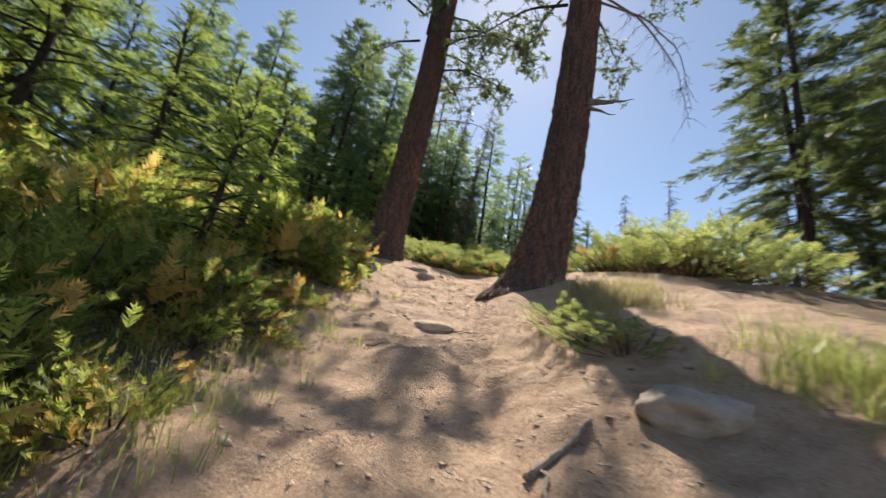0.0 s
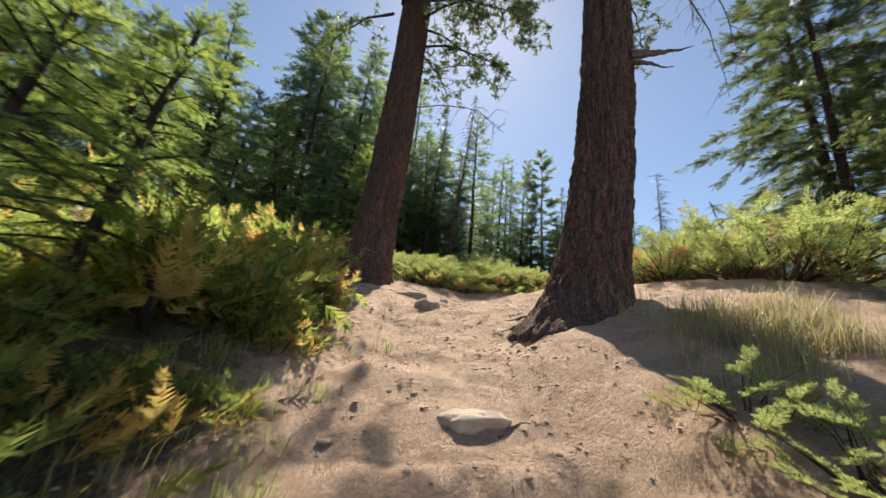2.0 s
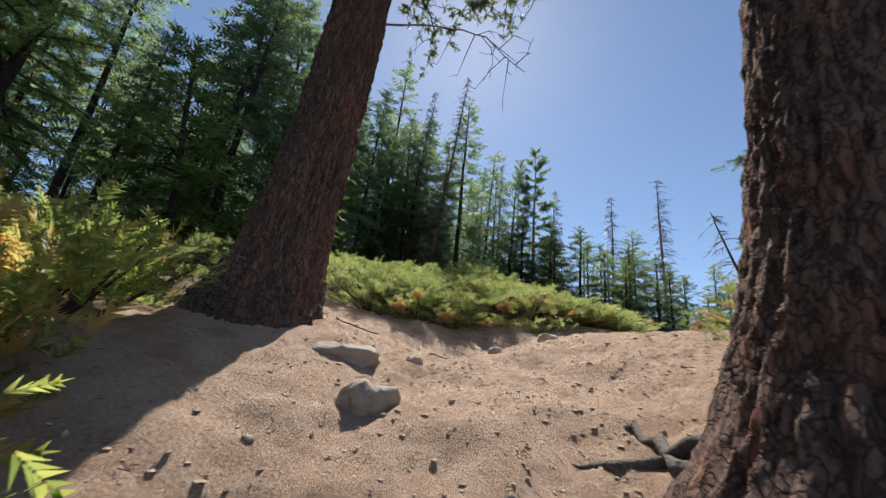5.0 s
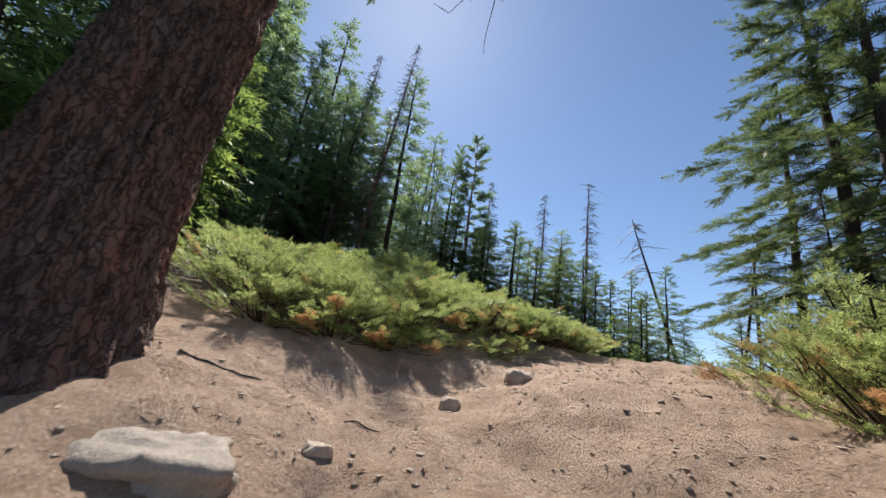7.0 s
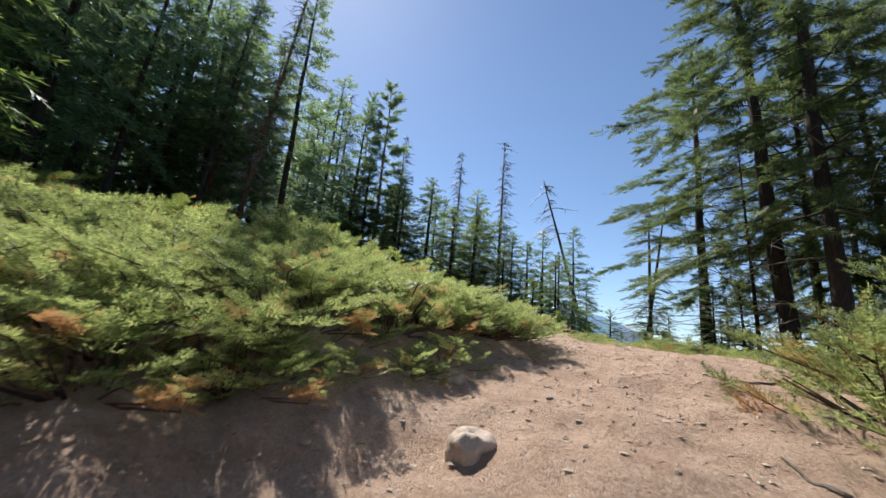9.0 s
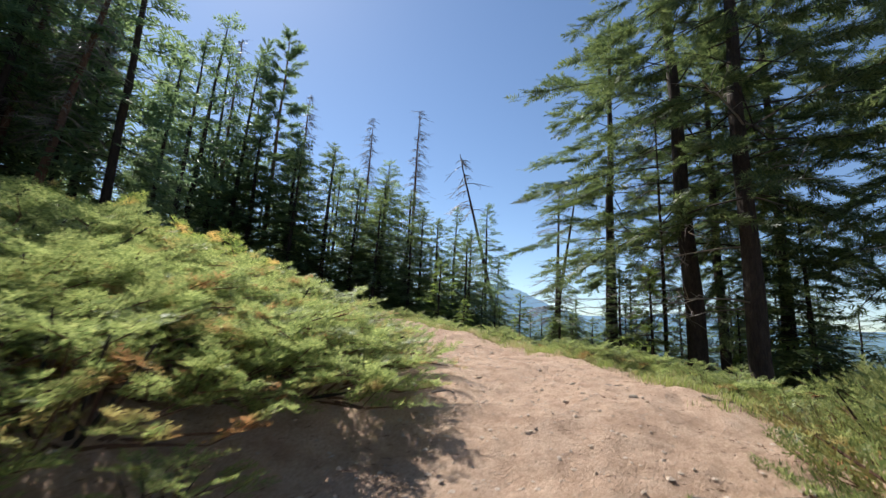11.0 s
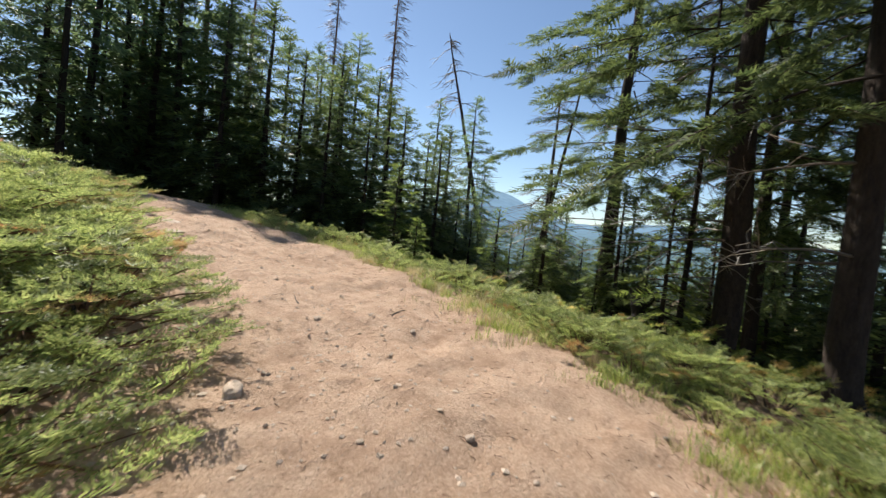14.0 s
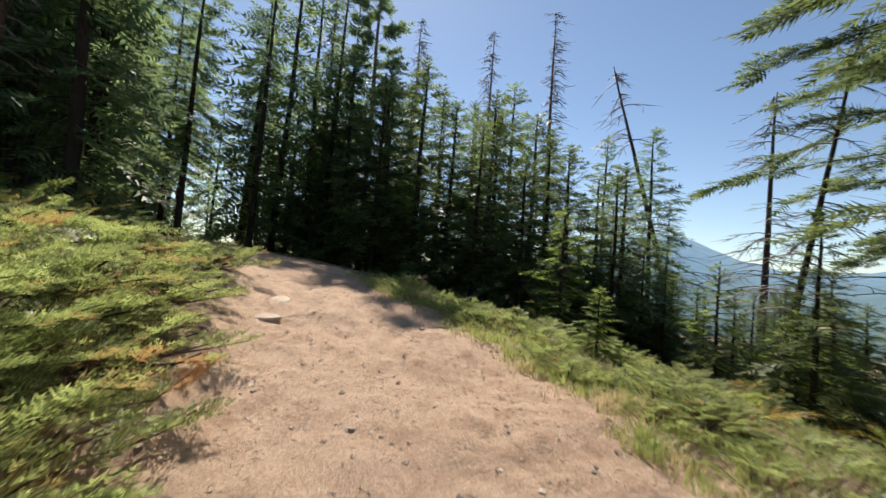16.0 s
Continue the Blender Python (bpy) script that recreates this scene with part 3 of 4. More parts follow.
# dead trees against the sky
DEAD[0].put(20.8, 46.6, 21.5, 30)
DEAD[1].put(26.2, 45.8, 24.7, 80)
DEAD[0].put(16.5, 52, 24, 130)
DEAD[1].put(9.0, 50, 24, 200)
THIN.put(37.4, 43.0, 24.2, 0, (-10.3, -9.6), 1.0, "leaning dead tree with sparse bare branches")
THIN.put(20.5, 25.6, 11, 0, (6.1, 6.8), 0.9, "dead tree leaning out over the valley")
THIN.put(38.0, 37.0, 19, 10, (0, 3), 1.2)
LODGE.put(11.6, 45.0, 23.2, 0, (0, 0), 1.0, "tall pine with a reddish trunk and dense dark crown")
LODGE.put(10.6, 47.6, 23.5, 130, (0, 0), 0.55, "slender half-bare pine in the forest")
SPRUCES[0].put(2.3, 30.5, 15, 0)
TALL[1].put(-1.1, 31.5, 14.5, 40, (0, 4), 0.9)
DEAD[1].put(0.5, 30.0, 17, 10, (0, 5), 0.8)
DEAD[0].put(-0.9, 32.5, 18, 60, (0, 4), 0.8)
SPRUCES[2].put(1.2, 34, 14, 90)
SPRUCES[0].put(-3.2, 32.5, 13.5, 200)
TALL[2].put(-5.6, 31.5, 13.5, 70, (0, 3))
TALL[0].put(-7.4, 29.5, 13.5, 10, (0, 4))
YOUNG_FAR[0].put(14.7, 27.4, 3.6, 0, wide=1.1, label="small pale green spruce below the trail")


def forest():
    r = np.random.default_rng(11)
    pts = []
    tries = 0
    while len(pts) < 165 and tries < 16000:
        tries += 1
        x, y = r.uniform(-26, 14), r.uniform(-6, 68)
        lim = -6.6 if y < 10 else (-7.5 if y < 25 else (-7.5 + 1.3 * (y - 25) if y < 34 else 4.4 + 0.5 * (y - 34)))
        if x > lim:
            continue
        if y > 24 and abs(x - np.interp(y, SPINE[:, 1], SPINE[:, 0])) < 1.8:
            continue
        gap = 1.45 + 0.014 * np.hypot(x - 2, y - 10)
        if any((x - a) ** 2 + (y - b) ** 2 < gap * gap for a, b in pts):
            continue
        pts.append((x, y))
    for k, (x, y) in enumerate(pts):
        near = np.hypot(x - 1, y - 12)
        fam = FARS if near > 23 and r.uniform() < 0.88 else (TALL if r.uniform() < 0.6 else SPRUCES)
        h = r.uniform(13, 20) if y > 36 else r.uniform(10, 14)
        if -9 < x < 12 and y < 48:
            h = max(7.5, min(h + 2, (y - (16 if x < 0 else 23)) * 1.1 - 1.5))
        fam[k % 3].put(x, y, h, r.uniform(0, 360), (r.uniform(-3, 3), r.uniform(-3, 3)))
    for k, (x, y, h) in enumerate([(-6.8, 19.5, 13), (-5.4, 22.5, 14.5), (-7.8, 20.5, 15), (-4.6, 25.5, 14), (-6.9, 24, 15)]):
        (TALL if k % 3 else SPRUCES)[k % 3].put(x, y, h, 41 * k, (0, 2))
    # mid-height spruces between the dead trees and down the slope
    for x, y, h in [(18.5, 43, 10), (24, 44, 8), (16.5, 44, 10), (30.5, 47, 8), (21, 36, 6), (24, 36, 6), (17.5, 38, 8), (15, 40, 9), (26, 45, 8), (35, 42, 8)]:
        FARS[int(x) % 3].put(x, y, h * 1.3, x * 50, wide=1.25)
    for k, (x, y, h) in enumerate([(27.9, 41.1, 13.6), (32.3, 41.1, 15.5), (22.3, 44.9, 17.0), (21.2, 49.9, 17.0)]):
        SPRUCES[k % 3].put(x, y, h, 70 * k, wide=1.15)
    for q in range(20):
        FARS[q % 3].put(r.uniform(5, 19), r.uniform(47, 66), r.uniform(12, 19), r.uniform(0, 360))
    for q in range(84):
        x, y = r.uniform(16.5, 38), r.uniform(4, 38)
        if x < 17.5 + 0.1 * y or (y > 27 and x < 21):
            continue
        MID[q % 2].put(x, y, r.uniform(2.5, 4.2) if x > 23 and y > 21 else r.uniform(3.0, 7.0), r.uniform(0, 360), wide=1.2)
    for q in range(22):
        MID[q % 2].put(r.uniform(17.5, 31), r.uniform(17, 31), r.uniform(3.0, 5.0), r.uniform(0, 360), wide=1.25)
    for x, y, h in [(14.5, 33, 6), (16, 35, 8), (18.5, 34, 7), (13, 37, 9), (20.5, 33, 6), (12, 41, 10), (22.5, 33.5, 7), (15.5, 31, 5), (17.8, 31.5, 6), (19.3, 30.5, 5.5), (14, 35, 7), (11.2, 38, 8), (12.6, 43, 10), (10.2, 44, 11), (17, 36.5, 8), (19.8, 37.5, 9)]:
        MID[int(x) % 2].put(x, y, h * 1.25, 33 * x, wide=1.2)


forest()


def far_woods():
    """The forest on the valley floor and the far slope."""
    r = np.random.default_rng(5)
    n = 2600
    az, d = np.radians(r.uniform(28, 125, n)), 90 + 480 * r.uniform(0, 1, n) ** 1.4
    x, y = 8 + d * np.sin(az), 16 + d * np.cos(az)
    z = terrain(x, y)[0]
    h = r.uniform(7, 15, n)
    a = np.linspace(0, 2 * np.pi, 7)[:-1]
    v, t, c = [], [], 0
    tiers = [(0.1, 0.19, 0.42), (0.3, 0.15, 0.62), (0.5, 0.11, 0.82), (0.68, 0.07, 1.0)]
    tmpl, tt = [], []
    for b, rad, top in tiers:
        k = len(tmpl)
        for j, q in enumerate(a):
            rr = rad * (1.25 if j % 2 else 0.75)
            tmpl.append((rr * math.cos(q), rr * math.sin(q), b - (0.05 if j % 2 else 0)))
        tmpl.append((0, 0, top))
        tt += [(k + j, k + (j + 1) % 6, k + 6) for j in range(6)]
    tmpl, tt = np.array(tmpl), np.array(tt)
    rot = r.uniform(0, 6.28, n)
    X = tmpl[None, :, 0] * np.cos(rot)[:, None] - tmpl[None, :, 1] * np.sin(rot)[:, None]
    Y = tmpl[None, :, 0] * np.sin(rot)[:, None] + tmpl[None, :, 1] * np.cos(rot)[:, None]
    V = np.stack([x[:, None] + X * h[:, None], y[:, None] + Y * h[:, None], z[:, None] + tmpl[None, :, 2] * h[:, None]], -1)
    T = tt[None] + (np.arange(n) * len(tmpl))[:, None, None]
    return tagged(new("far_woods", tri_mesh("far_woods", V, T, [M_SPRUCE])), "dense green conifer forest filling the valley", "forest", kind="stuff")


far_woods()


# ---- two big leaning trunks by the trail ----
def big_trunk(name, base, top, h, r_mid, r_foot, roots, seed, label, bark, curved=False, taper=1.25):
    root = tagged(new(name), label, "tree")
    root.matrix_world = Matrix.Translation(base)
    zs = np.concatenate([np.linspace(-0.7, 5.5, 170), np.linspace(5.6, h, 40)])
    sides = 150
    a = np.linspace(0, 2 * np.pi, sides, endpoint=False)
    Z, A = np.meshgrid(zs, a, indexing="ij")
    lean = (np.array(top) - np.array(base))[:2] / (top[2] - base[2])
    rad = r_mid * np.clip(1 - Z / (h * taper), 0.15, 1) + (r_foot - r_mid) * np.exp(-np.maximum(Z + 0.1, 0) / 0.65)
    lobes = sum(amp * np.maximum(np.cos(A - ang), 0) ** 10 for ang, amp in roots)
    rad = rad + lobes * np.exp(-np.maximum(Z + 0.15, 0) / 0.38)
    # furrowed bark: ridges that run upwards and fork
    wob = 1.2 * vnoise(Z * 1.6 + seed, A * 2, 5)
    per = lambda f, zf, s: np.where(A > 5.2, (vnoise(A * f, Z * zf, s) * (2 * np.pi - A) + vnoise((A - 2 * np.pi) * f, Z * zf, s) * (A - 5.2)) / (2 * np.pi - 5.2), vnoise(A * f, Z * zf, s))
    ridge_n = np.abs(per(15.0, 1.4, seed) + 0.12 * wob)
    fine = per(26.0, 4.5, seed + 1)
    plate = per(44.0, 14.0, seed + 2)
    rad = rad + 0.15 * (np.minimum(ridge_n, 0.25) - 0.12) + 0.06 * fine + 0.04 * plate
    bow = 3.5 * (1 - np.exp(-np.maximum(Z, 0) / 3.5)) if curved else np.maximum(Z, 0)
    X = lean[0] * bow + rad * np.cos(A)
    Y = lean[1] * bow + rad * np.sin(A)
    v = np.stack([X, Y, Z], -1).reshape(-1, 3)
    n, k = len(zs), sides
    i, j = np.meshgrid(np.arange(n - 1), np.arange(k), indexing="ij")
    q, q2 = (i * k + j).ravel(), (i * k + (j + 1) % k).ravel()
    t = np.concatenate([np.stack([q, q2, q2 + k], -1), np.stack([q, q2 + k, q + k], -1)])
    part("trunk", tri_mesh("trunk", v, t, [bark], smooth=True), root)
    return root, lean


T1, lean1 = big_trunk("old_fir", (1.85, 8.78, gz(1.3, 8.5) - 0.05), (3.15, 8.95, 8.3), 19, 0.53, 0.9, [(4.3, 0.18), (3.5, 0.16), (2.75, 0.2), (1.9, 0.16), (5.2, 0.22), (0.5, 0.22)], 3, "old fir with deeply furrowed bark and bare roots", M_BARK_FIR, True, 1.9)
T2, lean2 = big_trunk("old_fir", (-2.15, 12.35, gz(-1.8, 12.1) - 0.12), (-1.4, 12.65, 9.5), 21, 0.5, 0.86, [(5.2, 0.15), (3.9, 0.35), (3.0, 0.5), (0.3, 0.15)], 9, "old fir with reddish furrowed bark at the trail edge", M_BARK_FIR, True, 2.4)


def limb(tree, name, start, ways, r0, m, label="", twigs=0, seed=0, hang=0.25, needles=0.0):
    """A branch from start (in the tree's space) through the offsets in ways, with side twigs and needle tufts."""
    r = np.random.default_rng(seed)
    pts = np.concatenate([[start], np.array(start) + np.array(ways)])
    s0 = np.linspace(0, 1, len(pts))
    s1 = np.linspace(0, 1, 14)
    line = np.stack([np.interp(s1, s0, pts[:, c]) for c in range(3)], -1) + r.normal(0, 0.025, (14, 3)) * s1[:, None]
    bag = Bag()
    tube(bag, line, np.linspace(r0, 0.006, 14), 6, 0, 0.12, seed)
    tips = []
    for k in range(twigs):
        t = r.uniform(0.2, 1)
        o = np.array([np.interp(t, s1, line[:, c]) for c in range(3)])
        w = r.normal(0, 1, 3)
        w = unit(w * [1, 1, 0.5] - [0, 0, hang]) * r.uniform(0.25, 0.8)
        mid = o + 0.5 * w + r.normal(0, 0.05, 3)
        e = o + w - [0, 0, hang * 0.25]
        tube(bag, np.array([o, mid, e]), [0.011, 0.008, 0.004], 4)
        for j in range(2):
            q = e if j else mid
            g = q + unit(w + r.normal(0, 0.6, 3) - [0, 0, hang]) * r.uniform(0.1, 0.35)
            tube(bag, np.array([q, 0.5 * (q + g) + r.normal(0, 0.02, 3), g]), [0.006, 0.005, 0.003], 3)
            tips.append(g)
        tips.append(e)
    ob = part(name, bag.mesh(name, [m]), tree, label)
    if needles > 0:
        tips = np.repeat(np.array(tips), 9, axis=0)
        n = len(tips)
        tuft = Bag()
        sprays(tuft, tips, r.normal(0, 1, (n, 3)) - [0, 0, 0.3], r.normal(0, 1, (n, 3)), needles * r.uniform(0.6, 1.2, n), FROND_MID)
        part("needles", tuft.mesh("needles", [M_PINE]), ob, "drooping needle tufts")
    return ob


# broken stubs on the first trunk
limb(T1, "broken_stub", (0.95, -0.3, 5.1), [(0.4, -0.1, 0.0), (1.0, -0.2, 0.08)], 0.1, M_DEAD, "splintered broken branch stub")
limb(T1, "broken_stub", (0.95, -0.35, 4.9), [(0.22, -0.1, -0.1), (0.55, -0.2, -0.28)], 0.06, M_DEAD, "splintered broken branch stub")
# dead boughs hanging from above
limb(T1, "dead_bough", (0.85, 0.2, 9.4), [(2.2, 1.2, 0.5), (3.9, 2.2, -0.2), (4.6, 2.6, -2.2)], 0.045, M_DEAD, "long bare drooping bough", 26, 5, 0.6)
limb(T1, "dead_bough", (0.85, 0.2, 9.0), [(2.0, 0.6, 0.3), (3.2, 0.8, -0.6), (3.6, 1.0, -2.4)], 0.04, M_DEAD, "long bare drooping bough", 24, 6, 0.6)
limb(T2, "dead_bough", (0.6, 0.3, 5.4), [(1.0, 0.1, 0.3), (2.0, 0.0, 0.2), (2.8, 0.0, -0.5)], 0.022, M_DEAD, "bare curved bough", 12, 7, 0.5)
limb(T2, "dead_bough", (0.6, 0.3, 6.6), [(1.0, 0.2, 0.6), (2.2, 0.3, 0.9), (3.2, 0.2, 0.4)], 0.026, M_DEAD, "bare curved bough", 14, 8, 0.5)
for k, (z, a, ln) in enumerate([(7.6, 0.1, 3.2), (8.2, -0.5, 3.4), (8.6, 0.5, 3.0), (9.4, 0.0, 3.8), (9.8, -0.9, 3.0), (7.9, 0.9, 2.6), (10.4, 0.4, 3.2), (8.9, -1.4, 3.0), (9.0, 2.6, 3.0), (10.0, 3.6, 3.0)]):
    c, q = math.cos(a), math.sin(a)
    limb(T2, "bough", (0.3 * c, 0.3 + 0.3 * q, z), [(0.4 * ln * c, 0.4 * ln * q, 0.35), (0.8 * ln * c, 0.8 * ln * q, 0.1), (ln * c, ln * q, -0.5)], 0.05, M_BARK_DARK, "needle-bearing bough", 26, 400 + k, 0.35, 0.16)
for k, (z, a, ln) in enumerate([(8.8, 2.6, 3.0), (9.6, 1.9, 3.2), (10.4, 3.3, 3.0), (9.0, 0.8, 3.0), (11.0, 0.2, 3.0), (10.0, 5.0, 2.6)]):
    c, q = math.cos(a), math.sin(a)
    limb(T1, "bough", (0.65 + 0.3 * c, 0.2 + 0.3 * q, z), [(0.4 * ln * c, 0.4 * ln * q, 0.35), (0.8 * ln * c, 0.8 * ln * q, 0.0), (ln * c, ln * q, -0.7)], 0.05, M_BARK_DARK, "needle-bearing bough", 26, 430 + k, 0.4, 0.16)
# bare roots of the first trunk, creeping over the trail
for k, (a, ln) in enumerate([(2.85, 1.1), (3.4, 1.0), (2.3, 1.15), (4.3, 0.9), (1.95, 1.2)]):
    bx, by = 1.85, 8.78
    ss = np.linspace(0.55, ln + 0.3, 9)
    rr = np.random.default_rng(k)
    aa = a + np.cumsum(rr.normal(0, 0.07, 9))
    px, py = bx + ss * np.cos(aa), by + ss * np.sin(aa)
    pz = terrain(px, py)[0] - T1.location.z + np.linspace(0.06, -0.03, 9) + rr.normal(0, 0.02, 9)
    bag = Bag()
    tube(bag, np.stack([px - bx, py - by, pz], -1), np.linspace(0.065, 0.014, 9), 8, 0, 0.3, k)
    part("root", bag.mesh("root", [M_DEAD], True), T1, "bare dusty root")


# ---- junipers and shrubs ----
def make_juniper(name, seed, leaf, label, category, n=125, tall=0.6, tmpl=None, size=0.33, rise=0.5, low=0.45):
    r = np.random.default_rng(seed)
    root = tagged(new(name), label, category)
    bag = Bag()
    heads = []
    for k in range(15):
        a, d = r.uniform(0, 2 * math.pi), r.uniform(0.1, 1.0) ** 0.7
        z = tall * (1.05 - 0.75 * d * d) * r.uniform(0.7, 1.25)
        heads.append((math.cos(a) * d * 0.85, math.sin(a) * d * 0.85, z))
        e = np.array(heads[-1])
        mid = e * [0.45, 0.45, 0.35] + r.normal(0, 0.04, 3)
        if k < 5:
            wood = Bag()
            tube(wood, np.array([[0, 0, -0.1], mid, e]), [0.024, 0.015, 0.006], 4, 0)
            part("stem", wood.mesh("stem", [M_BARK_DARK]), root)
    H = np.array(heads)
    if tmpl is None:
        # arms that arch out of the middle, each ending in a flat feathery fan
        for k in range(n // 9):
            a, d = k * 2.39996 + r.uniform(-0.3, 0.3), math.sqrt((k + 0.6) / (n // 9))
            e = np.array([math.cos(a) * d, math.sin(a) * d, tall * (1.12 - 0.8 * d * d) * r.uniform(0.5, 1.22)])
            flat = unit(np.array([math.cos(a), math.sin(a), 0.0]))
            lead = unit(flat + r.normal(0, 0.35, 3) * [1, 1, 0.4] + np.array([0, 0, rise * r.uniform(0.5, 1.3)]))
            side = unit(np.cross([0, 0, 1.0], lead))
            reach = size * r.uniform(1.1, 1.9)
            t = np.array([0.0, 0.14, 0.28, 0.42, 0.56, 0.68, 0.8, 0.9, 1.0])
            w = np.where(np.arange(9) % 2 == 0, 1.0, -1.0) * (1.05 - 0.6 * t)
            w[-1] = 0
            p = e + (t[:, None] - 0.75) * reach * lead + r.normal(0, 0.015, (9, 3)) - np.array([0, 0, 0.1 * reach]) * ((t - 0.5) ** 2)[:, None]
            p[:, 2] = np.maximum(p[:, 2], 0.03)
            way = lead + w[:, None] * side + r.normal(0, 0.12, (9, 3)) + np.array([0, 0, 0.12])
            up = np.array([0, 0, 1.0]) - 0.35 * lead + r.normal(0, 0.2, (9, 3))
            sprays(bag, p, way, up, size * (0.95 - 0.4 * t) * r.uniform(0.8, 1.2, 9), PLUMES[k % 3])
            tube(bag, np.array([e * [0.25, 0.25, 0.1], e * [0.6, 0.6, 0.55] - lead * 0.1, p[0], p[-1]]), [0.014, 0.01, 0.007, 0.003], 3, 1)
    else:
        pick = r.integers(0, len(H), n)
        t = r.uniform(low, 1.05, n)
        core = H[pick] * np.stack([t ** 0.8, t ** 0.8, t], -1)
        p = core + r.normal(0, 0.1, (n, 3)) * [1, 1, 0.7]
        p[:, 2] = np.maximum(p[:, 2], 0.02)
        out = unit(H[pick] * [1, 1, 0.2] + 1e-3)
        way = out * r.uniform(0.3, 1.0, (n, 1)) + r.normal(0, 0.4, (n, 3)) + np.array([0, 0, rise])
        up = np.array([0, 0, 1.0]) + r.normal(0, 0.5, (n, 3)) - out * 0.5
        sprays(bag, p, way, up, size * r.uniform(0.6, 1.3, n), tmpl)
    part("foliage", bag.mesh("foliage", [leaf, M_BARK_RED]), root)
    return Kind(root, 1.0)


JUN = [make_juniper("juniper_bush", 100 + k, M_JUNIPER, "low spreading green juniper on the bank", "bush", 279, 0.58, None, 0.25, 0.55) for k in range(4)]
SHR = [make_juniper("undergrowth_shrub", 120 + k, M_SHRUB, "leafy yellow-green undergrowth shrub", "bush", 300, 0.7, FROND_MID, 0.2) for k in range(3)]


FLAT = [make_juniper("juniper_bush", 150 + k, M_JUNIPER, "flat layered green juniper spreading over the bank", "bush", 234, 0.42, None, 0.27, 0.28) for k in range(4)]
JUN_FAR = [make_juniper("juniper_bush", 110 + k, M_JUNIPER, "low spreading green juniper on the bank", "bush", 99, 0.6, None, 0.36) for k in range(2)]
SHR_FAR = [make_juniper("undergrowth_shrub", 130 + k, M_SHRUB, "leafy yellow-green undergrowth shrub", "bush", 81, 0.7, None, 0.4) for k in range(2)]


def bushes():
    r = np.random.default_rng(21)
    # bank left of the upper trail
    edge = [(-1.6, 14.7), (-0.1, 15.1), (1.4, 15.5), (2.8, 15.9), (4.2, 16.3), (5.1, 17.3), (5.9, 18.8), (6.4, 20.3), (6.4, 22.0), (6.25, 24.0), (5.9, 27)]
    k = 0
    for (x0, y0), (x1, y1) in zip(edge[:-1], edge[1:]):
        d = unit(np.array([x1 - x0, y1 - y0]))
        nrm = np.array([-d[1], d[0]])
        L = math.hypot(x1 - x0, y1 - y0)
        for row in range(5):
            for q in range(2):
                o = np.array([x0, y0]) + d * L * (q + r.uniform(0.1, 0.9)) / 2 + nrm * (row * 0.95 + r.uniform(0, 0.5))
                (FLAT[k % 4] if k >= 34 and row < 4 else JUN[k % 4] if row < 3 and k < 90 else JUN_FAR[k % 2]).put(o[0], o[1], r.uniform(1.1, 1.5) * (0.84 if k < 34 else 1.0), r.uniform(0, 360), group="junipers on the bank")
                k += 1
    # small ones hanging over the bank
    for q in range(8):
        u = r.uniform(0, 1)
        x, y = -1.4 + 6.2 * u, 14.5 + 1.6 * u
        JUN[q % 4].put(x + r.uniform(0, 0.3), y - r.uniform(0.1, 0.4), r.uniform(0.35, 0.55), r.uniform(0, 360), group="junipers on the bank")
    for x, y, h in [(-0.1, 14.5, 0.95), (0.7, 14.75, 0.85), (-0.9, 14.3, 0.9)]:
        JUN[k % 4].put(x, y, h, 50 * k, group="junipers on the bank")
    # right of the trail, near the second bend and by the first mound
    for x, y, s in [(5.0, 12.2, 1.0), (5.9, 12.0, 1.5), (6.7, 12.6, 1.1), (5.6, 11.0, 1.5), (6.6, 11.2, 1.1), (7.6, 13.0, 1.1), (4.4, 10.6, 1.0), (5.0, 9.6, 1.1), (5.8, 9.4, 1.5), (6.8, 9.6, 1.5), (4.2, 11.2, 0.8), (7.8, 10.6, 1.2), (8.4, 12.0, 1.2), (7.4, 8.6, 1.2), (8.5, 13.4, 0.9), (1.7, 5.5, 0.6), (1.8, 4.8, 0.65), (1.95, 4.2, 0.6), (-3.4, 11.0, 0.9), (-4.2, 10.4, 1.0), (-3.8, 12.3, 0.9), (-4.9, 11.8, 1.1), (-3.1, 9.5, 0.8), (-5.2, 13.2, 1.1), (-4.1, 13.8, 1.0), (-3.3, 14.8, 1.0), (-5.6, 10.0, 1.1), (-4.4, 15.6, 1.1)]:
        JUN[k % 4].put(x, y, s * (1.4 if 4.1 < x < 9 and y < 12.3 else 1.0), k * 77, wide=0.82 if 4.1 < x < 9 else 1.0)
        k += 1
    # low junipers on the outer verge
    for q in range(60):
        u = r.uniform(0, 1)
        s = np.interp(u, [0, 1], [14.5, 30])
        cx = np.interp(s, SPINE[:, 1], SPINE[:, 0])
        wr = np.interp(s, SPINE[:, 1], SPINE[:, 4])
        off = wr + r.uniform(0.45, 1.9)
        JUN[q % 4].put(cx + off + 0.2, s - 0.35 * off, r.uniform(0.4, 0.68), r.uniform(0, 360), group="low junipers on the outer verge")
    for q in range(52):
        y = r.uniform(14, 27)
        x = np.interp(y, SPINE[:, 1], SPINE[:, 0]) + np.interp(y, SPINE[:, 1], SPINE[:, 4]) + r.uniform(0.9, 5.2)
        JUN_FAR[q % 2].put(x + 0.4, y, r.uniform(0.4, 0.65), r.uniform(0, 360), group="low junipers on the outer verge")
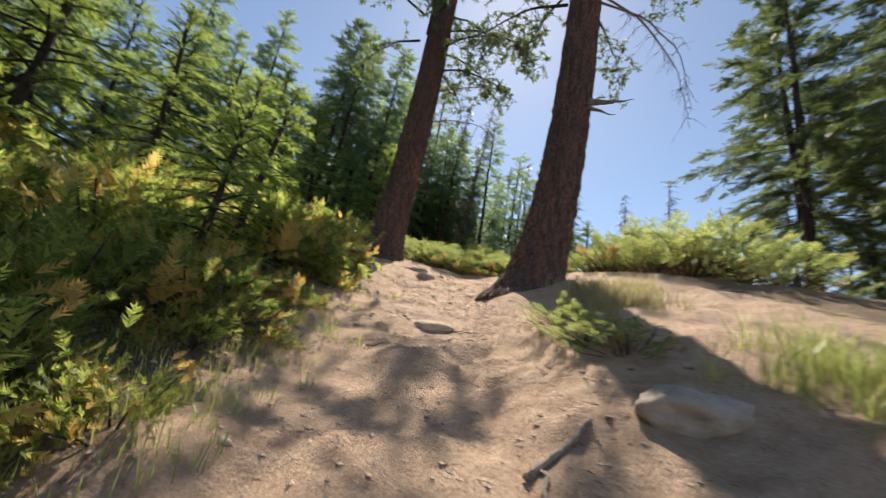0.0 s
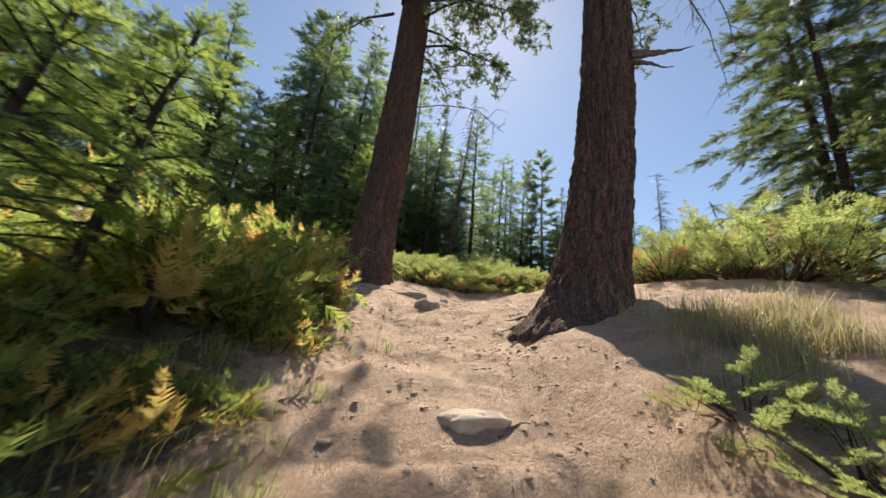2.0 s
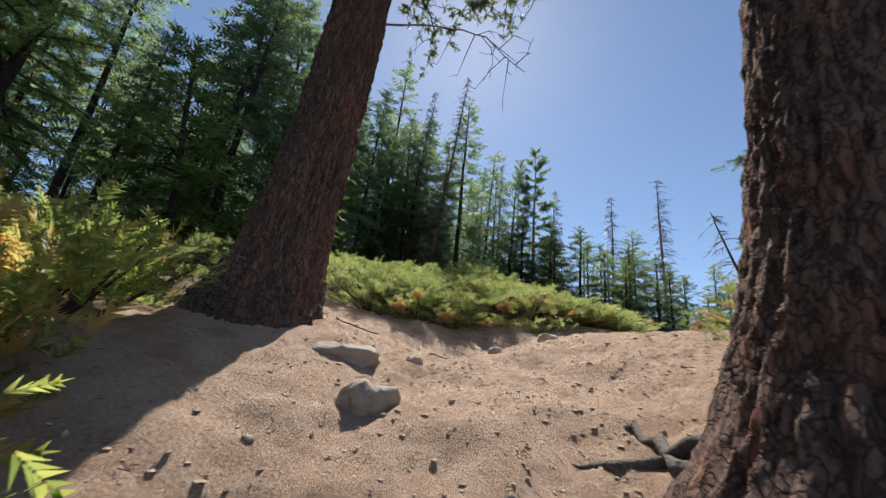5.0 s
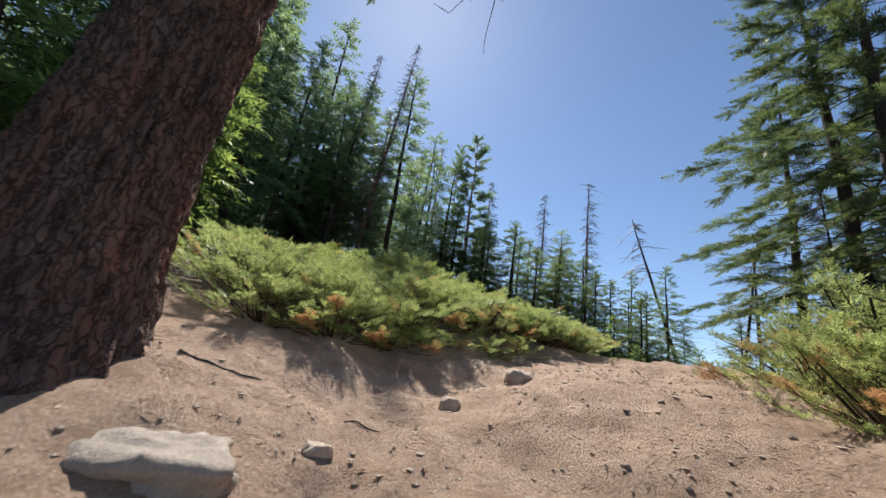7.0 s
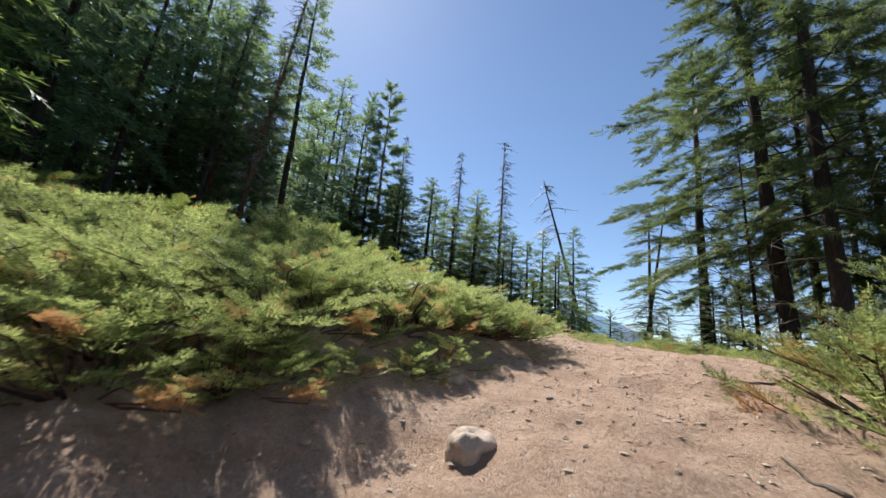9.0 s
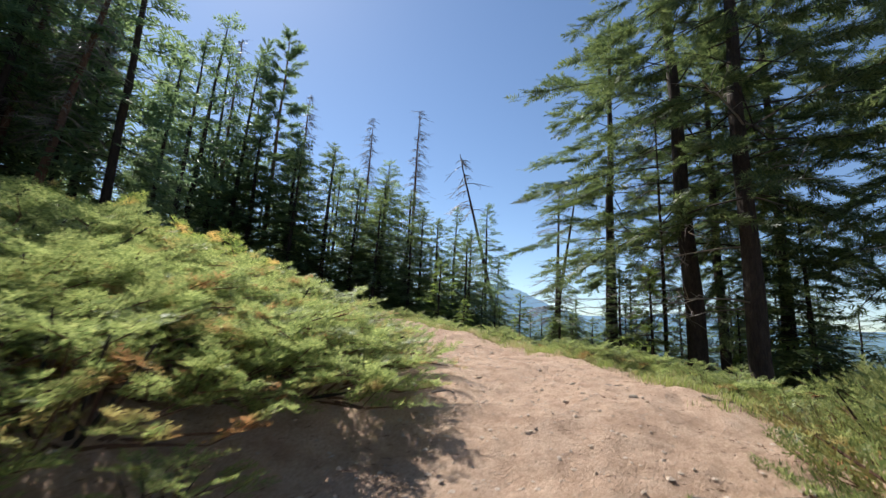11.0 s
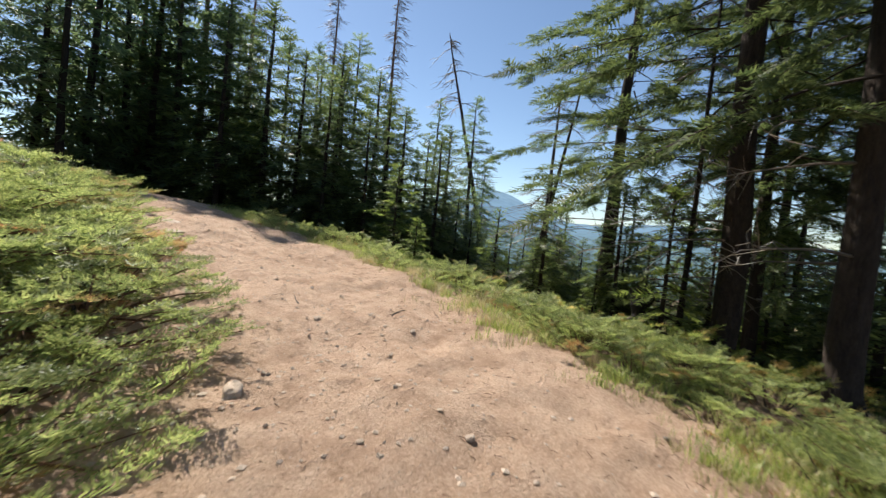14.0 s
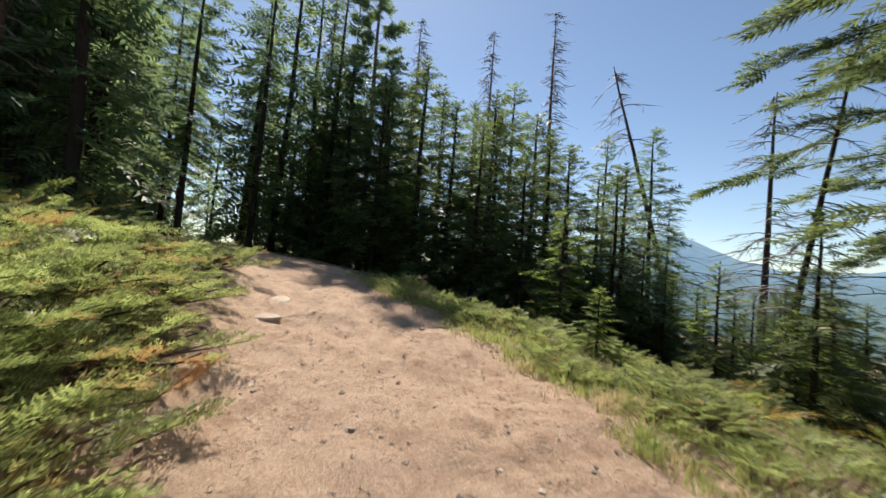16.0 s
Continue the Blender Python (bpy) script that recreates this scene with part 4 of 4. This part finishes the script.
    # undergrowth left of the first climb
    for q in range(46):
        y = r.uniform(-1.5, 9.0)
        x = np.interp(y, SPINE[:, 1], SPINE[:, 0]) - 1.75 - r.uniform(0, 3.2) - (0.5 if y < 3 else 0)
        SHR[q % 3].put(x, y, r.uniform(0.7, 1.35), r.uniform(0, 360), group="undergrowth beside the climb")
    for q in range(22):
        y = r.uniform(-0.5, 8.5)
        SHR[q % 3].put(np.interp(y, SPINE[:, 1], SPINE[:, 0]) - 1.45 - r.uniform(0, 0.6), y, r.uniform(0.35, 0.65), r.uniform(0, 360), group="undergrowth beside the climb")
    for q in range(44):
        y = r.uniform(2.5, 11.0)
        SHR[q % 3].put(-2.7 - r.uniform(0, 3.8), y, r.uniform(0.9, 1.6), r.uniform(0, 360), group="undergrowth beside the climb")
    for x, y, h in [(-2.8, 4.5, 3.4), (-3.1, 5.6, 3.6), (-4.9, 2.4, 4.2), (-5.6, 7.0, 4.6), (-6.2, 5.0, 5.6), (-6.4, 9.4, 5.0), (-4.9, -0.4, 4.2), (-6.6, 2.6, 6.2), (-6.8, 12.5, 6.5), (-6.2, 17, 6.5), (-4.2, 18.5, 5.5), (-4.6, 21, 6)]:
        (YOUNG[int(10 * h) % 3] if y < 14 else YOUNG_FAR[int(10 * h) % 2]).put(x, y, h, x * 90, (r.uniform(-4, 4), r.uniform(2, 12)), group="young firs beside the climb")
    # undergrowth on the slope below the trail
    for q in range(105):
        x, y = r.uniform(11.5, 25), r.uniform(9, 33)
        if x < 12.3 + 0.12 * max(0, y - 20) + 1.0:
            continue
        SHR_FAR[q % 2].put(x, y, r.uniform(0.5, 0.95), r.uniform(0, 360), group="undergrowth below the trail")
    for q in range(26):
        YOUNG_FAR[q % 2].put(r.uniform(16, 30), r.uniform(12, 34), r.uniform(1.5, 4.0), r.uniform(0, 360), group="young firs below the trail")
    for q in range(26):
        x, y = r.uniform(-4.5, 5), r.uniform(20, 30)
        if x < 5.2:
            SHR_FAR[q % 2].put(x, y, r.uniform(0.8, 1.4), r.uniform(0, 360), group="undergrowth in the forest")


bushes()


# ---- stones ----
def make_rock(name, seed, m, label, size, flat=0.6, sub=4):
    bm = bmesh.new()
    bmesh.ops.create_icosphere(bm, subdivisions=sub, radius=1.0)
    off = Vector((seed * 3.1, seed * 1.7, seed * 5.3))
    for v in bm.verts:
        c = v.co.normalized()
        d = 0.17 * noise.noise(c * 1.2 + off) + 0.13 * noise.noise(c * 2.8 + off) + 0.07 * noise.noise(c * 7 + off) + 0.03 * noise.noise(c * 18 + off)
        cut = max(abs(c.x * 0.8 + c.y * 0.3), abs(c.y * 0.85 - c.x * 0.25), abs(c.z * 0.9 + c.x * 0.2))
        v.co = c * (0.66 / max(cut, 0.72) + d)
        v.co = Vector((v.co.x * size[0], v.co.y * size[1], v.co.z * size[2]))
    me = bpy.data.meshes.new(name)
    bm.to_mesh(me)
    bm.free()
    me.materials.append(m)
    for p in me.polygons:
        p.use_smooth = True
    return tagged(new(name, me), label, "rock")


for sd, (x, y, sx, sy, sz, rz, m, lab) in enumerate([
        (-0.47, 10.45, 0.27, 0.2, 0.25, 20, M_ROCK, "pale angular boulder half buried in the trail"),
        (-0.93, 11.55, 0.55, 0.36, 0.2, -10, M_ROCK, "broad grey boulder half buried in the trail"),
        (2.1, 13.6, 0.2, 0.16, 0.15, 0, M_STONE, "rounded brown stone on the trail"),
        (1.1, 13.05, 0.13, 0.11, 0.12, 40, M_STONE, "small angular stone on the trail"),
        (-0.12, 11.94, 0.12, 0.08, 0.08, 10, M_STONE, "small pale stone on the trail"),
        (1.95, 3.05, 0.46, 0.4, 0.25, 30, M_ROCK, "broad dusty boulder beside the trail"),
        (-0.05, 6.2, 0.34, 0.2, 0.11, 12, M_STONE, "flat stone ledge crossing the trail"),
        (2.75, 14.9, 0.12, 0.1, 0.1, 30, M_STONE, "pale stone on the trail edge"),
        (6.87, 18.15, 0.12, 0.08, 0.07, 60, M_STONE, "pale angular stone at the trail edge"),
        (7.55, 25.6, 0.34, 0.2, 0.06, 70, M_STONE, "flat pale slab at the trail edge"),
        (7.4, 24.5, 0.26, 0.16, 0.06, 20, M_STONE, "flat pale slab at the trail edge")]):
    rk = make_rock("rock" if m is M_ROCK else "stone", sd + 1, m, lab, (sx, sy, sz))
    rk.matrix_world = Matrix.Translation((x, y, gz(x, y) - sz * (0.5 if sx > 0.5 else 0.3 if sx > 0.3 else -0.05))) @ Euler((0.15, -0.1, radians(rz))).to_matrix().to_4x4()


# ---- grass, litter and small stones ----
def grass(name, label, xy, seed, blade=0.22, per=26, m=None):
    r = np.random.default_rng(seed)
    xy = np.repeat(np.asarray(xy, float), per, axis=0)
    n = len(xy)
    xy = xy + r.normal(0, 0.07, (n, 2))
    z = terrain(xy[:, 0], xy[:, 1])[0]
    o = np.stack([xy[:, 0], xy[:, 1], z - 0.01], -1)
    a = r.uniform(0, 2 * np.pi, n)
    side = np.stack([np.cos(a), np.sin(a), 0 * a], -1) * 0.004
    h = blade * r.uniform(0.4, 1.3, n)
    bend = np.stack([np.cos(a + 1.57), np.sin(a + 1.57), 0 * a], -1) * (h * r.uniform(0.1, 0.9, n))[:, None]
    up = np.array([0, 0, 1.0])
    m1 = o + 0.5 * h[:, None] * up + 0.25 * bend
    tip = o + (h * 0.9)[:, None] * up + bend
    V = np.stack([o - side, o + side, m1 + side * 0.8, m1 - side * 0.8, tip], 1).reshape(-1, 3)
    b = (np.arange(n) * 5)[:, None]
    T = np.concatenate([b + [0, 1, 2], b + [0, 2, 3], b + [3, 2, 4]])
    return tagged(new(name, tri_mesh(name, V, T, [m or M_GRASS])), label, "grass", kind="stuff")


def along(y0, y1, off0, off1, n, seed, side):
    r = np.random.default_rng(seed)
    i0, i1 = np.argmin(abs(DSP[:, 1] - y0)), np.argmin(abs(DSP[:, 1] - y1))
    k = r.integers(i0, i1, n)
    w = np.where(side > 0, DSP[k, 3], DSP[k, 4]) + r.uniform(off0, off1, n)
    return DSP[k, :2] + DN[k] * (side * w)[:, None] + r.normal(0, 0.25, (n, 2))


grass("verge_grass", "yellow-green grass along the outer trail edge", along(13.5, 30, 0.15, 1.7, 1100, 31, -1), 1, 0.17, 30)
grass("slope_grass", "sparse green grass on the slope below the trail", along(16.5, 32, 1.6, 8, 700, 32, -1), 2, 0.2)
grass("trailside_grass", "long green grass in the undergrowth", along(-1, 9, 0.1, 1.2, 170, 33, 1), 3, 0.2, 16)
_r = np.random.default_rng(44)
grass("bank_grass", "long dry grass tussocks on the shaded bank", np.stack([_r.normal(2.75, 0.4, 110), _r.normal(6.4, 0.4, 110)], -1), 4, 0.3, 26, M_DRYGRASS)
grass("bank_grass", "long grass tussocks beside the boulder", np.stack([_r.normal(3.1, 0.3, 40), _r.normal(3.0, 0.4, 40)], -1), 5, 0.4, 30)


grass("edge_straw", "flattened straw-coloured dry grass at the trail edge", along(13.5, 28, -0.1, 0.7, 260, 36, -1), 6, 0.12, 14, M_DRYGRASS)


def litter():
    """Pebbles, clods and needle litter too small to pick apart."""
    r = np.random.default_rng(55)
    n = 19000
    k = r.integers(3, len(DSP) - 12, n)
    xy = DSP[k, :2] + DN[k] * r.normal(0, 1.3, n)[:, None] + r.normal(0, 0.35, (n, 2))
    z = terrain(xy[:, 0], xy[:, 1])[0]
    size = 0.006 + 0.022 * r.uniform(0, 1, n) ** 4
    tmpl = np.array([(1, 0, 0), (0, 1, 0), (-1, 0, 0), (0, -1, 0), (0, 0, 0.5), (0, 0, -0.5)])
    tt = np.array([(0, 1, 4), (1, 2, 4), (2, 3, 4), (3, 0, 4), (1, 0, 5), (2, 1, 5), (3, 2, 5), (0, 3, 5)])
    V = tmpl[None] * size[:, None, None] * r.uniform(0.6, 1.5, (n, 1, 3)) * r.uniform(0.75, 1.25, (n, 6, 1))
    V = V + np.stack([xy[:, 0], xy[:, 1], z + size * 0.2], -1)[:, None]
    T = tt[None] + (np.arange(n) * 6)[:, None, None]
    tagged(new("pebbles", tri_mesh("pebbles", V, T, [M_STONE])), "loose pebbles and clods on the dirt trail", "pebbles", kind="stuff")
    n = 9000
    k = r.integers(3, len(DSP) - 12, n)
    xy = DSP[k, :2] + DN[k] * (np.where(r.uniform(0, 1, n) < 0.5, 1, -1) * r.uniform(0.6, 3.2, n))[:, None] + r.normal(0, 0.3, (n, 2))
    z = terrain(xy[:, 0], xy[:, 1])[0]
    a, ln = r.uniform(0, 6.28, n), r.uniform(0.02, 0.09, n)
    d = np.stack([np.cos(a), np.sin(a), r.uniform(-0.1, 0.25, n)], -1) * ln[:, None]
    o = np.stack([xy[:, 0], xy[:, 1], z + 0.006], -1)
    sd = np.stack([-np.sin(a), np.cos(a), 0 * a], -1) * 0.0028
    up = np.array([0, 0, 0.005])
    V = np.stack([o - sd, o + sd, o + d, o + 0.5 * d + up], 1).reshape(-1, 3)
    b = (np.arange(n) * 4)[:, None]
    T = np.concatenate([b + [0, 1, 3], b + [1, 2, 3], b + [2, 0, 3]])
    tagged(new("needle_litter", tri_mesh("needle_litter", V, T, [M_BARK_RED])), "dry brown twigs and needles lying on the dirt", "litter", kind="stuff")


litter()


def small_stones():
    r = np.random.default_rng(66)
    protos = [make_rock("stone", 20 + k, M_STONE if k else M_ROCK, "small loose stone on the dirt trail", (1.0, 0.8, 0.42), sub=2) for k in range(5)]
    for q in range(190):
        k = r.integers(6, len(DSP) - 14)
        p = DSP[k, :2] + DN[k] * r.normal(0, 1.1) + r.normal(0, 0.3, 2)
        sz = 0.02 + 0.045 * r.uniform() ** 2.5
        ob = protos[q % 5] if q < 5 else protos[q % 5].copy()
        if q >= 5:
            scene.collection.objects.link(ob)
        ob.matrix_world = Matrix.Translation((p[0], p[1], gz(p[0], p[1]) + 0.15 * sz)) @ Euler((r.uniform(-0.3, 0.3), r.uniform(-0.3, 0.3), r.uniform(0, 6))).to_matrix().to_4x4() @ Matrix.Diagonal((sz, sz, sz, 1))
        tagged(ob, group="small stones on the trail")


small_stones()


def stick(x, y, ln, rz, r0=0.012, seed=0, m=None, name="stick", label="dry fallen stick lying on the dirt"):
    r = np.random.default_rng(seed)
    t = np.linspace(-0.5, 0.5, 9)
    a = radians(rz)
    px, py = t * ln * math.cos(a) + r.normal(0, 0.02, 9) * ln, t * ln * math.sin(a) + r.normal(0, 0.02, 9) * ln
    pz = terrain(x + px, y + py)[0]
    base = float(pz.mean())
    bag = Bag()
    tube(bag, np.stack([px, py, pz - base + r0 * 0.8], -1), np.linspace(r0, r0 * 0.45, 9), 6, 0, 0.15, seed)
    ob = tagged(new(name, bag.mesh(name, [m or M_DEAD], True)), label, "stick")
    ob.location = (x, y, base)
    return ob


for k, (x, y, ln, rz, r0) in enumerate([(3.46, 12.35, 0.4, 60, 0.014), (0.3, 6.2, 0.5, 50, 0.01), (-0.9, 12.6, 0.6, 10, 0.012), (0.2, 12.4, 0.3, -30, 0.01), (6.3, 13.2, 0.5, -50, 0.012), (8.6, 14.4, 0.7, -60, 0.014), (8.9, 14.0, 0.6, -40, 0.012), (7.9, 15.6, 0.25, -60, 0.01), (7.0, 19.5, 0.35, 20, 0.012), (5.6, 16.4, 0.3, -20, 0.012), (8.2, 20.3, 0.35, 80, 0.01), (9.3, 19.5, 0.25, 10, 0.01), (5.8, 13.6, 0.9, -35, 0.016), (-0.6, 5.0, 0.4, 20, 0.008)]):
    stick(x, y, ln, rz, r0, k)
stick(0.95, 2.95, 0.6, 35, 0.032, 31, M_PALE, "exposed_root", "bleached gnarled root rising from the dirt bank")
stick(0.78, 2.6, 0.45, 80, 0.026, 32, M_PALE, "exposed_root", "bleached gnarled root rising from the dirt bank")


def charred_stump(x, y):
    root = tagged(new("charred_stump"), "charred black broken stump with pale exposed roots", "stump")
    root.location, root.scale = (x, y, gz(x, y)), (0.75, 0.75, 0.75)
    bag = Bag()
    tube(bag, [(0, 0, -0.3), (0, 0, 0.3), (0.05, 0, 0.8), (0.02, 0.05, 1.15)], [0.34, 0.26, 0.2, 0.22], 14, 0, 0.14, 1)
    part("trunk", bag.mesh("trunk", [M_CHAR]), root)
    bag = Bag()
    tube(bag, [(0.0, 0, 1.05), (0.08, 0, 1.35), (0.1, 0, 1.6), (0.12, 0, 1.75)], [0.3, 0.38, 0.33, 0.12], 12, 0, 0.25, 2)
    part("root_plate", bag.mesh("root_plate", [M_CHAR]), root)
    for k, a in enumerate((2.3, 5.4)):
        bag = Bag()
        tube(bag, [(0.2 * math.cos(a), 0.2 * math.sin(a), 0.7), (0.5 * math.cos(a), 0.5 * math.sin(a), 0.45), (0.6 * math.cos(a), 0.6 * math.sin(a), 0.1)], [0.03, 0.035, 0.03], 6)
        part("pale_root", bag.mesh("pale_root", [M_PALE]), root, "pale bleached root")


charred_stump(16.3, 19.1)
# dry red bush and a yellow-green sapling on the verge
RB = make_juniper("dry_bush", 140, M_RED, "dead reddish-orange dry bush on the verge", "bush", 120, 0.5)
RB.put(12.0, 14.5, 0.6)
RB.put(6.3, 20.6, 0.22, 40)
YOUNG_FAR[1].put(12.77, 23.64, 1.25, 30, wide=1.3, label="tiny yellow-green fir sapling on the verge")
